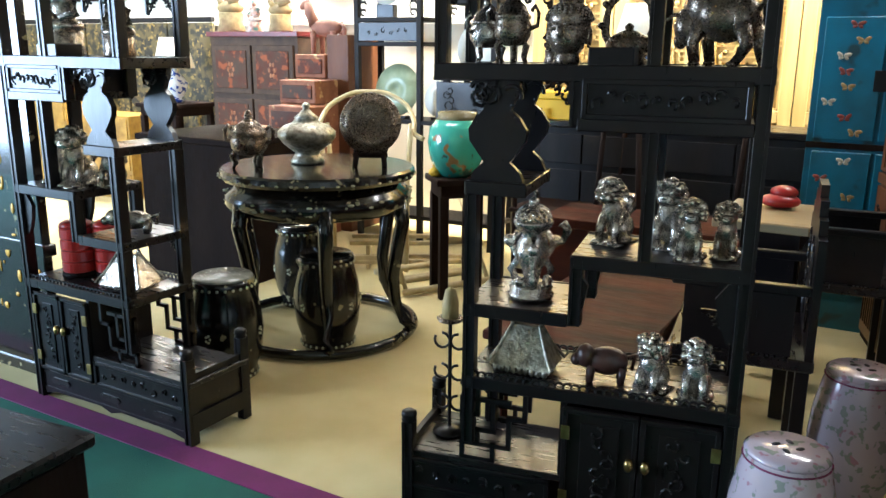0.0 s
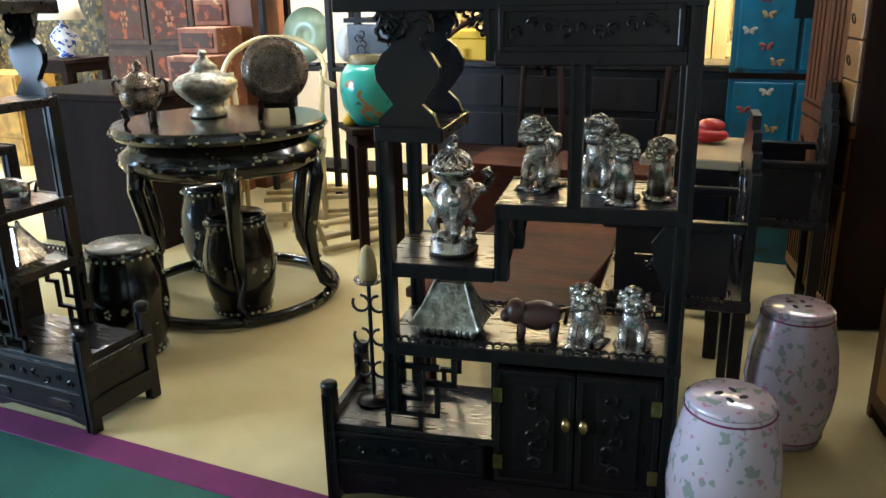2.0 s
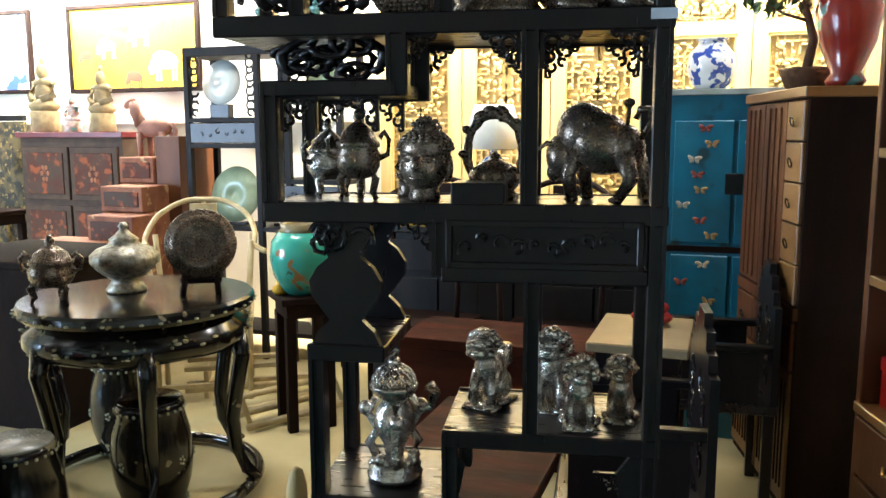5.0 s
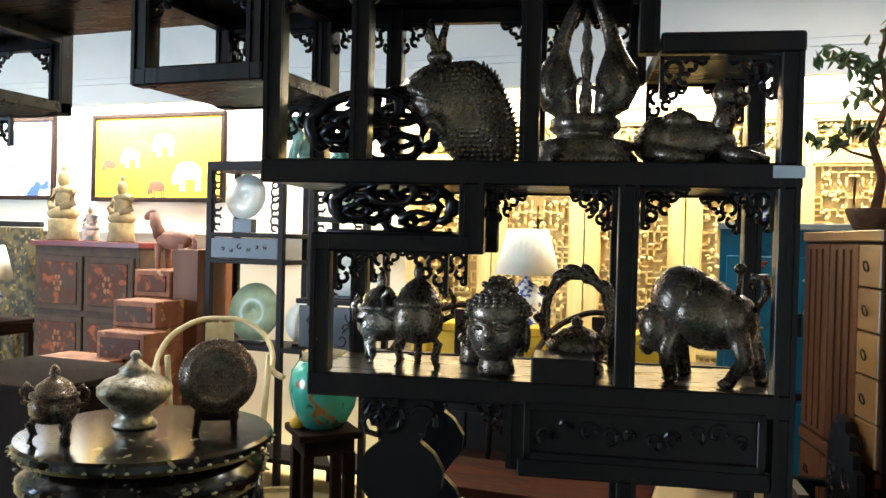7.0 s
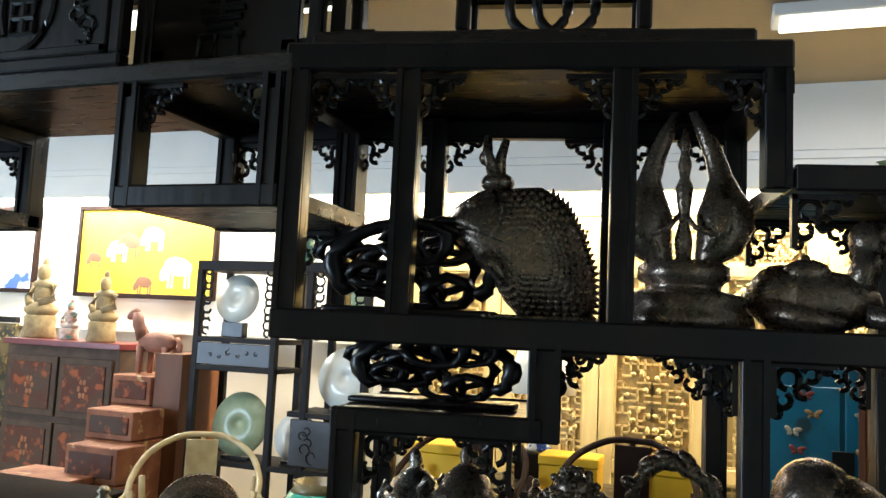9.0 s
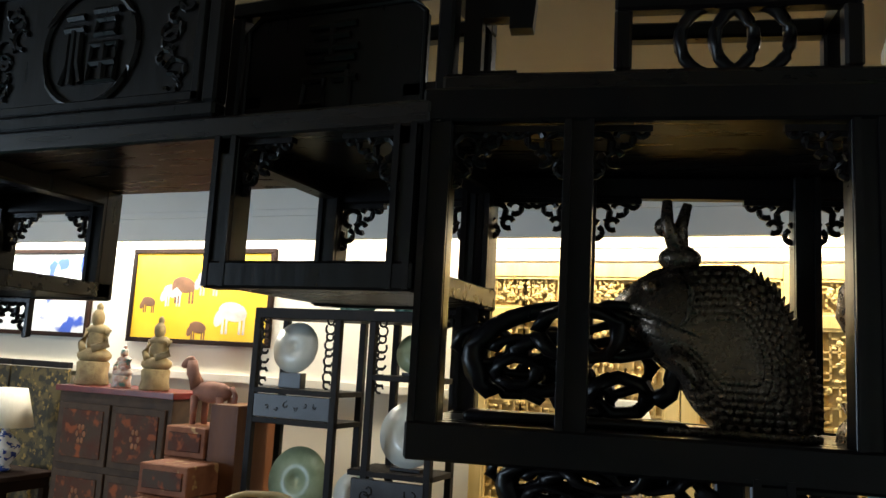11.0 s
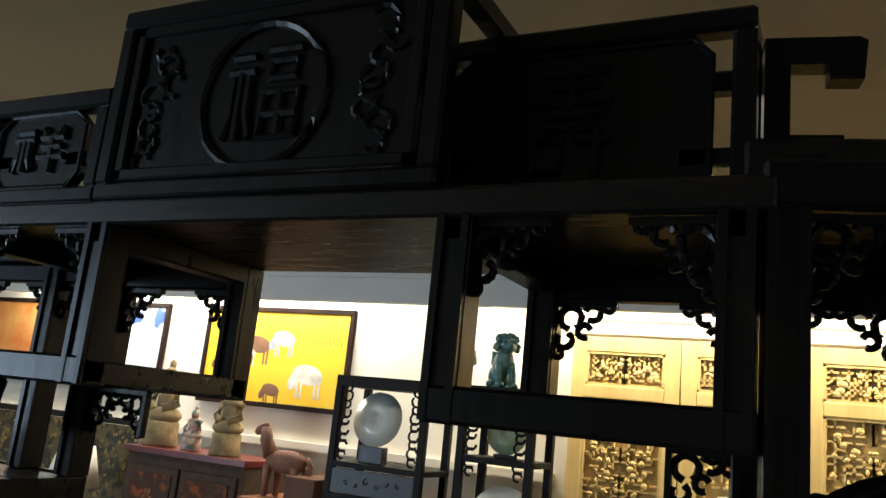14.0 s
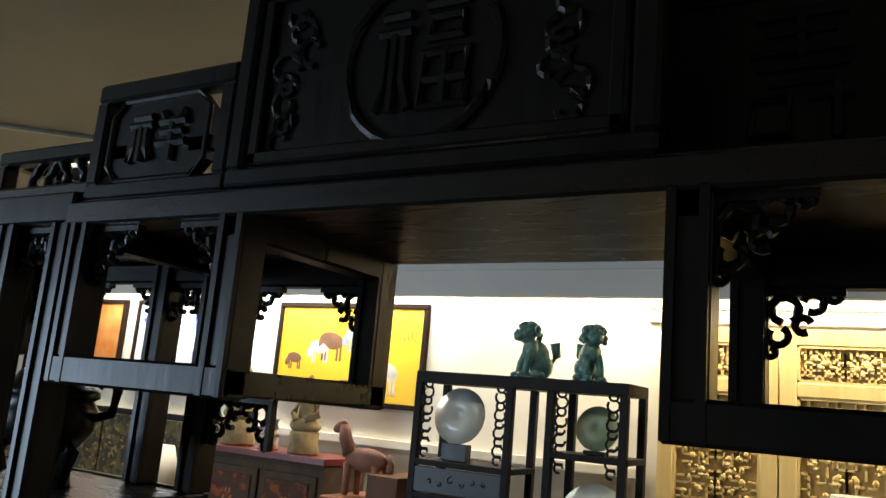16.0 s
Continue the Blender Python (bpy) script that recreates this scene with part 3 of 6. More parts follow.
FU = [[(0.08, 0.92), (0.38, 0.92)], [(0.05, 0.76), (0.4, 0.76)], [(0.12, 0.7), (0.12, 0.3), (0.02, 0.04)], [(0.22, 0.74), (0.22, 0.02)], [(0.32, 0.7), (0.33, 0.3), (0.42, 0.04)],
      [(0.55, 0.97), (0.98, 0.97)], [(0.6, 0.85), (0.94, 0.85), (0.94, 0.66), (0.6, 0.66), (0.6, 0.85)], [(0.54, 0.52), (1.0, 0.52), (1.0, 0.04), (0.54, 0.04), (0.54, 0.52)], [(0.77, 0.52), (0.77, 0.04)], [(0.54, 0.28), (1.0, 0.28)]]
XIANG = [[(0.08, 0.92), (0.4, 0.92)], [(0.03, 0.76), (0.42, 0.76)], [(0.12, 0.7), (0.12, 0.3), (0.02, 0.06)], [(0.22, 0.74), (0.22, 0.04)], [(0.32, 0.7), (0.33, 0.3), (0.42, 0.1)],
         [(0.58, 0.98), (0.66, 0.82)], [(0.98, 0.98), (0.88, 0.82)], [(0.55, 0.78), (1.0, 0.78)], [(0.58, 0.58), (0.96, 0.58)], [(0.52, 0.36), (1.02, 0.36)], [(0.77, 0.8), (0.77, 0.0)]]
SHOU = [[(0.1, 0.97), (0.9, 0.97)], [(0.5, 1.0), (0.5, 0.62)], [(0.2, 0.84), (0.8, 0.84)], [(0.05, 0.7), (0.95, 0.7)], [(0.1, 0.58), (0.9, 0.58)], [(0.2, 0.46), (0.8, 0.46)], [(0.05, 0.34), (0.4, 0.34), (0.4, 0.06), (0.05, 0.06), (0.05, 0.34)], [(0.55, 0.34), (0.95, 0.34)], [(0.8, 0.42), (0.8, 0.02)]]
fx0, fx1 = -1.985, -1.50
UP = 0.021
crest_box(fx0, fx1, 2.10 + UP, 2.358 + UP)
fp = panel(bridge, fx0 + 0.03, fx1 - 0.03, 2.125 + UP, 2.331 + UP, FY + 0.008, "carved_panel", carve=0)
bm = BM()
mx = (fx0 + fx1) / 2
tube(bm, [(mx + 0.09 * math.cos(radians(a)), FY + 0.006, 2.222 + UP + 0.09 * math.sin(radians(a))) for a in range(0, 361, 12)], 0.006, 6)
glyph(bm, FU, mx - 0.055, 2.164 + UP, 0.11, 0.116, FY + 0.006)
part("carved_character", bm, EBONY, fp, world=True)
for ax in (fx0 + 0.085, fx1 - 0.085):
    bm = BM()
    relief(bm, ax - 0.04, ax + 0.04, 2.14 + UP, 2.305 + UP, FY + 0.007, int(-ax * 77), 8)
    part("carved_spray", bm, EBONY, fp, world=True)
# the panel beside the east half stands back from the other two
for x0, x1, sk, CY in ((-2.236, -1.99, XIANG, FY + 0.006), (-1.585, -1.214, SHOU, 1.905)):
    crest_box(x0, x1, 2.10 + UP, (2.324 if sk is SHOU else 2.256) + UP, CY)
    a, b, c, d, k = x0 + 0.03, x1 - 0.045, 2.124 + UP, (2.295 if sk is SHOU else 2.229) + UP, 0.02
    bm = slab(BM(), [(a + k, c), (b - k, c), (b, c + k), (b, d - k), (b - k, d), (a + k, d), (a, d - k), (a, c + k)], CY + 0.008, CY + 0.022)
    tube(bm, [(p, CY + 0.006, q) for p, q in ((a + k, c), (b - k, c), (b, c + k), (b, d - k), (b - k, d), (a + k, d), (a, d - k), (a, c + k), (a + k, c))], 0.004, 6)
    for ox in (a, b):
        box(bm, ox - 0.03, ox + 0.03, CY + 0.008, CY + 0.02, 2.155 + UP, 2.172 + UP)
    cp = part("carved_panel", bm, EBONY, bridge, world=True)
    bm = BM()
    glyph(bm, sk, (a + b) / 2 - 0.05, c + 0.02, 0.10, d - c - 0.04, CY + 0.006)
    part("carved_character", bm, EBONY, cp, world=True)
for s, hx, r0, zb in ((1, -1.18, -0.977, 2.197), (-1, -2.25, -2.42, 2.15)):
    XF[0] = EAST if s > 0 else Matrix.Identity(4)
    o = [(0, 0), (0.075, 0), (0.075, 0.016), (0.025, 0.016), (0.025, 0.105), (0.062, 0.105), (0.062, 0.086), (0.094, 0.086), (0.098, 0.135), (0.09, 0.14), (0, 0.14)]
    part("hook_scroll", slab(BM(), [(hx + s * a, zb + b * 0.86) for a, b in o], 1.93, 1.956), EBONY, bridge, world=True)
    q0, q1 = min(r0, r0 + s * 0.315), max(r0, r0 + s * 0.315)
    part("cornice", box(BM(), *sorted((hx - s * 0.02, hx + s * (0.665 if s > 0 else 0.56))), 1.90 if s > 0 else FY + 0.01, BY - 0.004, 2.131, zb, 0.004), EBONY_H, bridge, world=True)
    crest_box(q0, q1, zb, zb + 0.132, 1.955)
    for cx in (q0 + 0.135, q0 + 0.18):
        part("linked_ring", tube(BM(), [(cx + 0.048 * math.cos(radians(a)), 1.97, zb + 0.066 + 0.050 * math.sin(radians(a))) for a in range(0, 361, 15)], 0.009, 8), EBONY, bridge, smooth=True, world=True)
XF[0] = Matrix.Identity(4)

# ---- statues and vessels, one mesh each ----
def lion(k=1.0, seed=1):
    bm, rnd = BM(), random.Random(seed)
    ball(bm, 0, 0.02, 0.075, 0.032, 0.045, 0.06, 0)
    ball(bm, 0, 0.035, 0.045, 0.042, 0.045, 0.045)
    ball(bm, 0, -0.012, 0.10, 0.034, 0.03, 0.045)
    ball(bm, 0, -0.03, 0.155, 0.036, 0.034, 0.035)
    ball(bm, 0, -0.06, 0.145, 0.024, 0.02, 0.018)
    ball(bm, 0, -0.074, 0.153, 0.011, 0.008, 0.008)
    for s in (-1, 1):
        ball(bm, s * 0.016, -0.06, 0.166, 0.008)
        ball(bm, s * 0.034, -0.03, 0.178, 0.010, 0.008, 0.014)
        tube(bm, [(s * 0.022, -0.02, 0.09), (s * 0.026, -0.035, 0.05), (s * 0.026, -0.042, 0.008)], 0.015, 8, 0.012)
        ball(bm, s * 0.026, -0.052, 0.01, 0.016, 0.02, 0.011)
        ball(bm, s * 0.04, 0.0, 0.014, 0.018, 0.03, 0.014)
    for i in range(34):
        a, b = rnd.uniform(0, 360), rnd.uniform(-20, 80)
        if 230 < a < 310 and b < 45:
            continue
        ca, cb = radians(a), radians(b)
        ball(bm, 0.042 * math.cos(ca) * math.cos(cb), -0.022 + 0.042 * math.sin(ca) * math.cos(cb), 0.152 + 0.042 * math.sin(cb), 0.0115, seg=7)
    tube(bm, [(0, 0.07, 0.05), (0, 0.095, 0.09), (0, 0.085, 0.135)], 0.014, 7, 0.02)
    box(bm, -0.045, 0.045, -0.065, 0.075, 0, 0.006)
    bmesh.ops.scale(bm, vec=(k, k, k), verts=bm.verts)
    return bm


def seated(k=1.0):
    """A seated statue on a drum base, kept plain."""
    bm = BM()
    lathe(bm, [(0.085, 0), (0.09, 0.01), (0.08, 0.05), (0.085, 0.10), (0.075, 0.11)], seg=20)
    ball(bm, 0, 0, 0.135, 0.10, 0.075, 0.04)
    ball(bm, 0, 0.01, 0.20, 0.06, 0.045, 0.075)
    ball(bm, 0, 0.01, 0.255, 0.07, 0.04, 0.03)
    ball(bm, 0, 0, 0.31, 0.034, 0.036, 0.044)
    ball(bm, 0, 0.005, 0.36, 0.018, 0.018, 0.024)
    for s in (-1, 1):
        tube(bm, [(s * 0.065, 0.01, 0.255), (s * 0.085, -0.01, 0.19), (s * 0.03, -0.06, 0.165)], 0.02, 8)
    bmesh.ops.scale(bm, vec=(k, k, k), verts=bm.verts)
    return bm


def urn(k=1.0, feet=True):
    """A covered incense urn with handles, three legs and a knob of a lid."""
    bm = BM()
    lathe(bm, [(0.02, 0.05), (0.05, 0.055), (0.068, 0.08), (0.072, 0.11), (0.062, 0.125), (0.07, 0.13), (0.07, 0.14), (0.06, 0.145), (0.05, 0.165), (0.03, 0.18), (0.012, 0.19), (0.016, 0.20), (0.012, 0.215), (0.004, 0.225)], seg=22, flute=0.015)
    for i in range(3):
        a = radians(90 + 120 * i)
        c, s = math.cos(a), math.sin(a)
        tube(bm, [(0.045 * c, 0.045 * s, 0.075), (0.065 * c, 0.065 * s, 0.05), (0.055 * c, 0.055 * s, 0.02), (0.066 * c, 0.066 * s, 0.0)], 0.016, 7, 0.010)
    for s in (-1, 1):
        tube(bm, [(s * 0.065, 0, 0.10), (s * 0.095, 0, 0.11), (s * 0.10, 0, 0.145), (s * 0.085, 0, 0.165), (s * 0.07, 0, 0.15)], 0.008, 7)
    bmesh.ops.scale(bm, vec=(k, k, k), verts=bm.verts)
    return bm


def head_statue():
    bm = BM()
    lathe(bm, [(0.036, 0), (0.04, 0.008), (0.034, 0.03), (0.032, 0.05)], seg=20)
    ball(bm, 0, 0, 0.095, 0.058, 0.062, 0.075, seg=22)
    ball(bm, 0, 0.008, 0.135, 0.063, 0.064, 0.052, seg=20)
    ball(bm, 0, 0.01, 0.18, 0.034, 0.034, 0.03)
    tube(bm, [(0, -0.058, 0.115), (0, -0.07, 0.088), (0, -0.06, 0.083)], 0.008, 8)
    ball(bm, 0, -0.058, 0.062, 0.018, 0.008, 0.006)
    for s in (-1, 1):
        ball(bm, s * 0.024, -0.054, 0.106, 0.016, 0.008, 0.006)
        tube(bm, [(s * 0.008, -0.062, 0.118), (s * 0.026, -0.058, 0.124), (s * 0.045, -0.045, 0.116)], 0.003, 5)
        ball(bm, s * 0.060, 0.01, 0.085, 0.008, 0.016, 0.036)
    for j in range(9):
        b = radians(8 + j * 10)
        n = max(4, int(26 * math.cos(b)))
        for i in range(n):
            a = 2 * math.pi * (i + 0.5 * (j % 2)) / n
            x, y, z = 0.064 * math.cos(a) * math.cos(b), 0.008 + 0.065 * math.sin(a) * math.cos(b), 0.128 + 0.056 * math.sin(b)
            if y < -0.03 and z < 0.148:
                continue
            ball(bm, x, y, z, 0.0075, seg=6)
    for i in range(16):
        a, b = i * 2.4, radians(10 + i * 5)
        ball(bm, 0.035 * math.cos(a) * math.cos(b), 0.01 + 0.035 * math.sin(a) * math.cos(b), 0.182 + 0.03 * math.sin(b), 0.0075, seg=6)
    bmesh.ops.scale(bm, vec=(1.15, 1.15, 1.15), verts=bm.verts)
    return bm


def ox():
    """A bull with lowered head and a raised hump."""
    bm = BM()
    ball(bm, 0, 0, 0.15, 0.105, 0.07, 0.08, 18, 18)
    ball(bm, -0.05, 0, 0.175, 0.085, 0.066, 0.078, 20, 18)
    ball(bm, -0.105, -0.02, 0.115, 0.05, 0.048, 0.06, -15)
    ball(bm, -0.13, -0.025, 0.075, 0.022, 0.024, 0.026)
    ball(bm, 0.075, 0, 0.135, 0.058, 0.052, 0.062)
    for s in (-1, 1):
        tube(bm, [(-0.12, s * 0.025, 0.145), (-0.135, s * 0.06, 0.15), (-0.16, s * 0.075, 0.13), (-0.175, s * 0.06, 0.115)], 0.009, 7, 0.003)
        tube(bm, [(-0.05, s * 0.035, 0.13), (-0.075, s * 0.045, 0.07), (-0.06, s * 0.045, 0.0)], 0.027, 9, 0.016)
        tube(bm, [(0.09, s * 0.035, 0.12), (0.115, s * 0.042, 0.06), (0.10 + 0.03 * s, s * 0.042, 0.0)], 0.03, 9, 0.015)
        ball(bm, -0.064, s * 0.045, 0.008, 0.02, 0.018, 0.01)
        ball(bm, 0.10 + 0.03 * s, s * 0.042, 0.008, 0.02, 0.018, 0.01)
    for i in range(4):
        tube(bm, [(-0.03 + i * 0.014, -0.058, 0.14 + i * 0.01), (-0.035 + i * 0.014, -0.055, 0.2), (-0.04 + i * 0.014, -0.03, 0.232)], 0.004, 5)
    tube(bm, [(0.12, 0, 0.16), (0.15, 0, 0.20), (0.145, 0, 0.235), (0.115, 0, 0.235), (0.105, 0, 0.21)], 0.009, 7)
    tube(bm, [(0.08, 0, 0.19), (0.085, 0, 0.24)], 0.006, 6)
    ball(bm, 0.085, 0, 0.25, 0.016, 0.012, 0.012)
    return bm


def pillow(bm, outline, cx, cz, depth, n=56, rings=7):
    """A rounded body over a closed outline of (x, z) points; returns a function from turn and radius (0 to 1) to its front face."""
    pts = [Vector((a, 0, b)) for a, b in outline]
    legs = [(p, q, (q - p).length) for p, q in zip(pts, pts[1:] + pts[:1])]
    total = sum(d for _, _, d in legs)

    def edge(u):
        u = (u % 1.0) * total
        for p, q, d in legs:
            if u <= d:
                return p.lerp(q, u / d)
            u -= d
        return pts[0]

    def at(u, q, side=-1):
        p = edge(u)
        return Vector((cx + (p.x - cx) * q, side * depth * math.sqrt(max(0, 1 - q ** 2.4)), cz + (p.z - cz) * q))

    rim = [bm.verts.new(at(i / n, 1)) for i in range(n)]
    for side in (-1, 1):
        last = rim
        for k in range(1, rings):
            ring = [bm.verts.new(at(i / n, 1 - k / rings, side)) for i in range(n)]
            for i in range(n):
                bm.faces.new((last[i], last[(i + 1) % n], ring[(i + 1) % n], ring[i]))
            last = ring
        bm.faces.new(last)
    return at


def fish():
    """A carp rearing on its belly, with a beaked head, gill, scales, a saw-toothed back and a small horned finial on its head."""
    bm = BM()
    body = [(-0.126, 0.147), (-0.104, 0.169), (-0.071, 0.189), (-0.014, 0.193), (0.025, 0.194), (0.062, 0.166), (0.0855, 0.1235), (0.1035, 0.076), (0.107, 0.03), (0.10, 0.0), (0.0, 0.0),
            (-0.03, 0.03), (-0.05, 0.062), (-0.088, 0.092), (-0.114, 0.124), (-0.100, 0.136)]
    at = pillow(bm, body, 0.01, 0.095, 0.042)
    for i in range(46):
        for k in range(7):
            p = at((i + 0.5 * (k % 2)) / 46, 0.36 + k * 0.085)
            if p.x > -0.03 and p.z < 0.185:
                ball(bm, p.x, p.y + 0.001, p.z, 0.006, 0.0022, 0.006, seg=6)
    for i in range(24):
        p, q = at(0.265 + i * 0.0125, 0.97), at(0.258 + i * 0.0125, 1.09)
        tube(bm, [(p.x, 0, p.z), (q.x, 0, q.z)], 0.006, 5, 0.001)
    for side in (-1, 1):
        ball(bm, -0.078, side * 0.026, 0.163, 0.0085, 0.006, 0.0085)
        tube(bm, [(-0.045, side * 0.032, 0.184), (-0.030, side * 0.041, 0.158), (-0.034, side * 0.040, 0.128), (-0.056, side * 0.030, 0.104)], 0.004, 6)
        tube(bm, [(-0.122, side * 0.006, 0.142), (-0.10, side * 0.020, 0.132), (-0.075, side * 0.028, 0.128)], 0.003, 5)
        tube(bm, [(-0.05, side * 0.035, 0.09), (-0.035, side * 0.046, 0.075), (-0.02, side * 0.044, 0.05)], 0.012, 6, 0.004)
        tube(bm, [(-0.045, side * 0.008, 0.205), (-0.052 + side * 0.008, side * 0.012, 0.24), (-0.048 + side * 0.012, side * 0.012, 0.268)], 0.012, 7, 0.006)
    ball(bm, -0.045, 0, 0.200, 0.026, 0.022, 0.016)
    ball(bm, -0.064, 0, 0.238, 0.012, 0.010, 0.012)
    box(bm, -0.06, 0.11, -0.03, 0.03, 0, 0.008, 0.003)
    return bm


def tusk_shrine():
    """Two tusks swelling into a globe and rising to a point over a lotus foot, a slender plain statue between."""
    bm = BM()
    lathe(bm, [(0.095, 0), (0.092, 0.018), (0.082, 0.03), (0.09, 0.045), (0.075, 0.05), (0.05, 0.056), (0.052, 0.064), (0.062, 0.072), (0.062, 0.09), (0.05, 0.098)], seg=32, flute=0.03, nf=16)
    prof = ((0.025, 0.088, 0.020), (0.046, 0.105, 0.032), (0.056, 0.14, 0.040), (0.054, 0.175, 0.038), (0.051, 0.20, 0.026), (0.049, 0.225, 0.016), (0.041, 0.255, 0.014), (0.028, 0.29, 0.012), (0.012, 0.325, 0.008))
    for side in (-1, 1):
        rings = []
        for x, z, rad in prof:
            rings.append([bm.verts.new((side * x + rad * math.cos(a), rad * 0.95 * math.sin(a), z + rad * 0.2 * side * math.cos(a))) for a in [2 * math.pi * i / 14 for i in range(14)]])
        for a, b in zip(rings, rings[1:]):
            for i in range(14):
                bm.faces.new((a[i], a[(i + 1) % 14], b[(i + 1) % 14], b[i]))
        bm.faces.new(rings[0])
        bm.faces.new(rings[-1])
        for k in range(5):
            tube(bm, [(side * (0.03 + 0.008 * k), -0.036, 0.11 + 0.006 * k), (side * (0.045 + 0.006 * k), -0.032, 0.14 + 0.008 * k), (side * 0.05, -0.026, 0.17 + 0.01 * k)], 0.003, 5)
        tube(bm, [(side * 0.004, -0.03, 0.165), (side * 0.018, -0.038, 0.145), (side * 0.04, -0.036, 0.135)], 0.004, 5)
    lathe(bm, [(0.010, 0.095), (0.013, 0.13), (0.007, 0.16), (0.010, 0.185), (0.013, 0.21), (0.007, 0.225), (0.010, 0.245), (0.006, 0.262), (0.008, 0.275), (0.003, 0.30)], seg=14)
    return bm


def reclining():
    bm = BM()
    ball(bm, -0.02, 0, 0.05, 0.125, 0.05, 0.05, 0, 18)
    ball(bm, -0.075, 0, 0.055, 0.06, 0.055, 0.052)
    ball(bm, -0.03, -0.02, 0.092, 0.045, 0.03, 0.022)
    tube(bm, [(0.06, 0, 0.06), (0.075, 0, 0.10), (0.085, 0, 0.13)], 0.03, 9, 0.025)
    ball(bm, 0.08, 0, 0.145, 0.036, 0.03, 0.032)
    ball(bm, 0.11, 0, 0.135, 0.022, 0.022, 0.016)
    tube(bm, [(0.07, -0.035, 0.03), (0.13, -0.045, 0.02), (0.175, -0.04, 0.01)], 0.018, 8, 0.011)
    tube(bm, [(0.06, 0.03, 0.03), (0.12, 0.045, 0.035), (0.16, 0.04, 0.045), (0.17, 0.04, 0.005)], 0.016, 8, 0.011)
    tube(bm, [(-0.10, -0.045, 0.03), (-0.03, -0.06, 0.02), (0.03, -0.06, 0.012)], 0.025, 8, 0.012)
    ball(bm, -0.03, 0, 0.115, 0.01, 0.01, 0.008)
    return bm


def censer():
    """A tall censer: ball base, twisting beasts, a basket bowl and a pierced dome lid with a bird on top."""
    bm = BM()
    lathe(bm, [(0.05, 0), (0.066, 0.004), (0.068, 0.016), (0.06, 0.022), (0.064, 0.035), (0.05, 0.05), (0.03, 0.056)], seg=24, flute=0.02)
    rnd = random.Random(4)
    for i in range(20):
        a = rnd.uniform(0, 6.3)
        ball(bm, 0.05 * math.cos(a), 0.05 * math.sin(a), rnd.uniform(0.03, 0.07), rnd.uniform(0.008, 0.018), seg=7)
    for i in range(3):
        a = radians(30 + i * 120)
        c, s = math.cos(a), math.sin(a)
        tube(bm, [(0.045 * c, 0.045 * s, 0.04), (0.07 * c, 0.07 * s, 0.08), (0.045 * c, 0.045 * s, 0.12), (0.075 * c, 0.075 * s, 0.16), (0.05 * c, 0.05 * s, 0.20)], 0.014, 7, 0.010)
        ball(bm, 0.078 * c, 0.078 * s, 0.17, 0.02, seg=9)
    lathe(bm, [(0.02, 0.05), (0.028, 0.09), (0.045, 0.12), (0.05, 0.15), (0.042, 0.18), (0.03, 0.20), (0.05, 0.22), (0.058, 0.235), (0.056, 0.245), (0.05, 0.245)], seg=22, flute=0.03)
    for i in range(14):
        a = 2 * math.pi * i / 14
        for d in (-1, 1):
            tube(bm, [(0.052 * math.cos(a + d * t * 0.22) * q, 0.052 * math.sin(a + d * t * 0.22) * q, 0.245 + h) for t, q, h in ((0, 1, 0), (1, 0.97, 0.014), (2, 0.8, 0.03), (3, 0.45, 0.042), (4, 0.1, 0.047))], 0.0035, 5)
    ball(bm, 0, 0, 0.30, 0.016, 0.022, 0.014)
    tube(bm, [(0, 0.01, 0.305), (0.01, 0.0, 0.325), (0, -0.015, 0.335)], 0.008, 6, 0.004)
    tube(bm, [(0.05, 0, 0.17), (0.085, 0, 0.18), (0.10, 0, 0.215), (0.085, 0, 0.235)], 0.011, 7, 0.016)
    return bm


def house_box():
    """A square casket with a hipped, pagoda-like lid, ridge horns and a low pierced foot rail."""
    bm = BM()
    v = [bm.verts.new(p) for p in ((-0.10, -0.07, 0.025), (0.10, -0.07, 0.025), (0.10, 0.07, 0.025), (-0.10, 0.07, 0.025), (-0.045, -0.012, 0.135), (0.045, -0.012, 0.135), (0.045, 0.012, 0.135), (-0.045, 0.012, 0.135))]
    for f in ((0, 1, 5, 4), (1, 2, 6, 5), (2, 3, 7, 6), (3, 0, 4, 7), (4, 5, 6, 7), (3, 2, 1, 0)):
        bm.faces.new([v[i] for i in f])
    box(bm, -0.085, 0.085, -0.055, 0.055, 0.004, 0.03)
    for s in (-1, 1):
        for q in (-1, 1):
            tube(bm, [(s * 0.045, q * 0.012, 0.137), (s * 0.075, q * 0.043, 0.075), (s * 0.105, q * 0.073, 0.03), (s * 0.115, q * 0.08, 0.045)], 0.005, 6)
        ball(bm, s * 0.048, 0, 0.145, 0.009, 0.009, 0.014)
    for i in range(9):
        ball(bm, -0.08 + i * 0.02, -0.06, 0.016, 0.011, 0.008, 0.014, seg=8)
    return bm


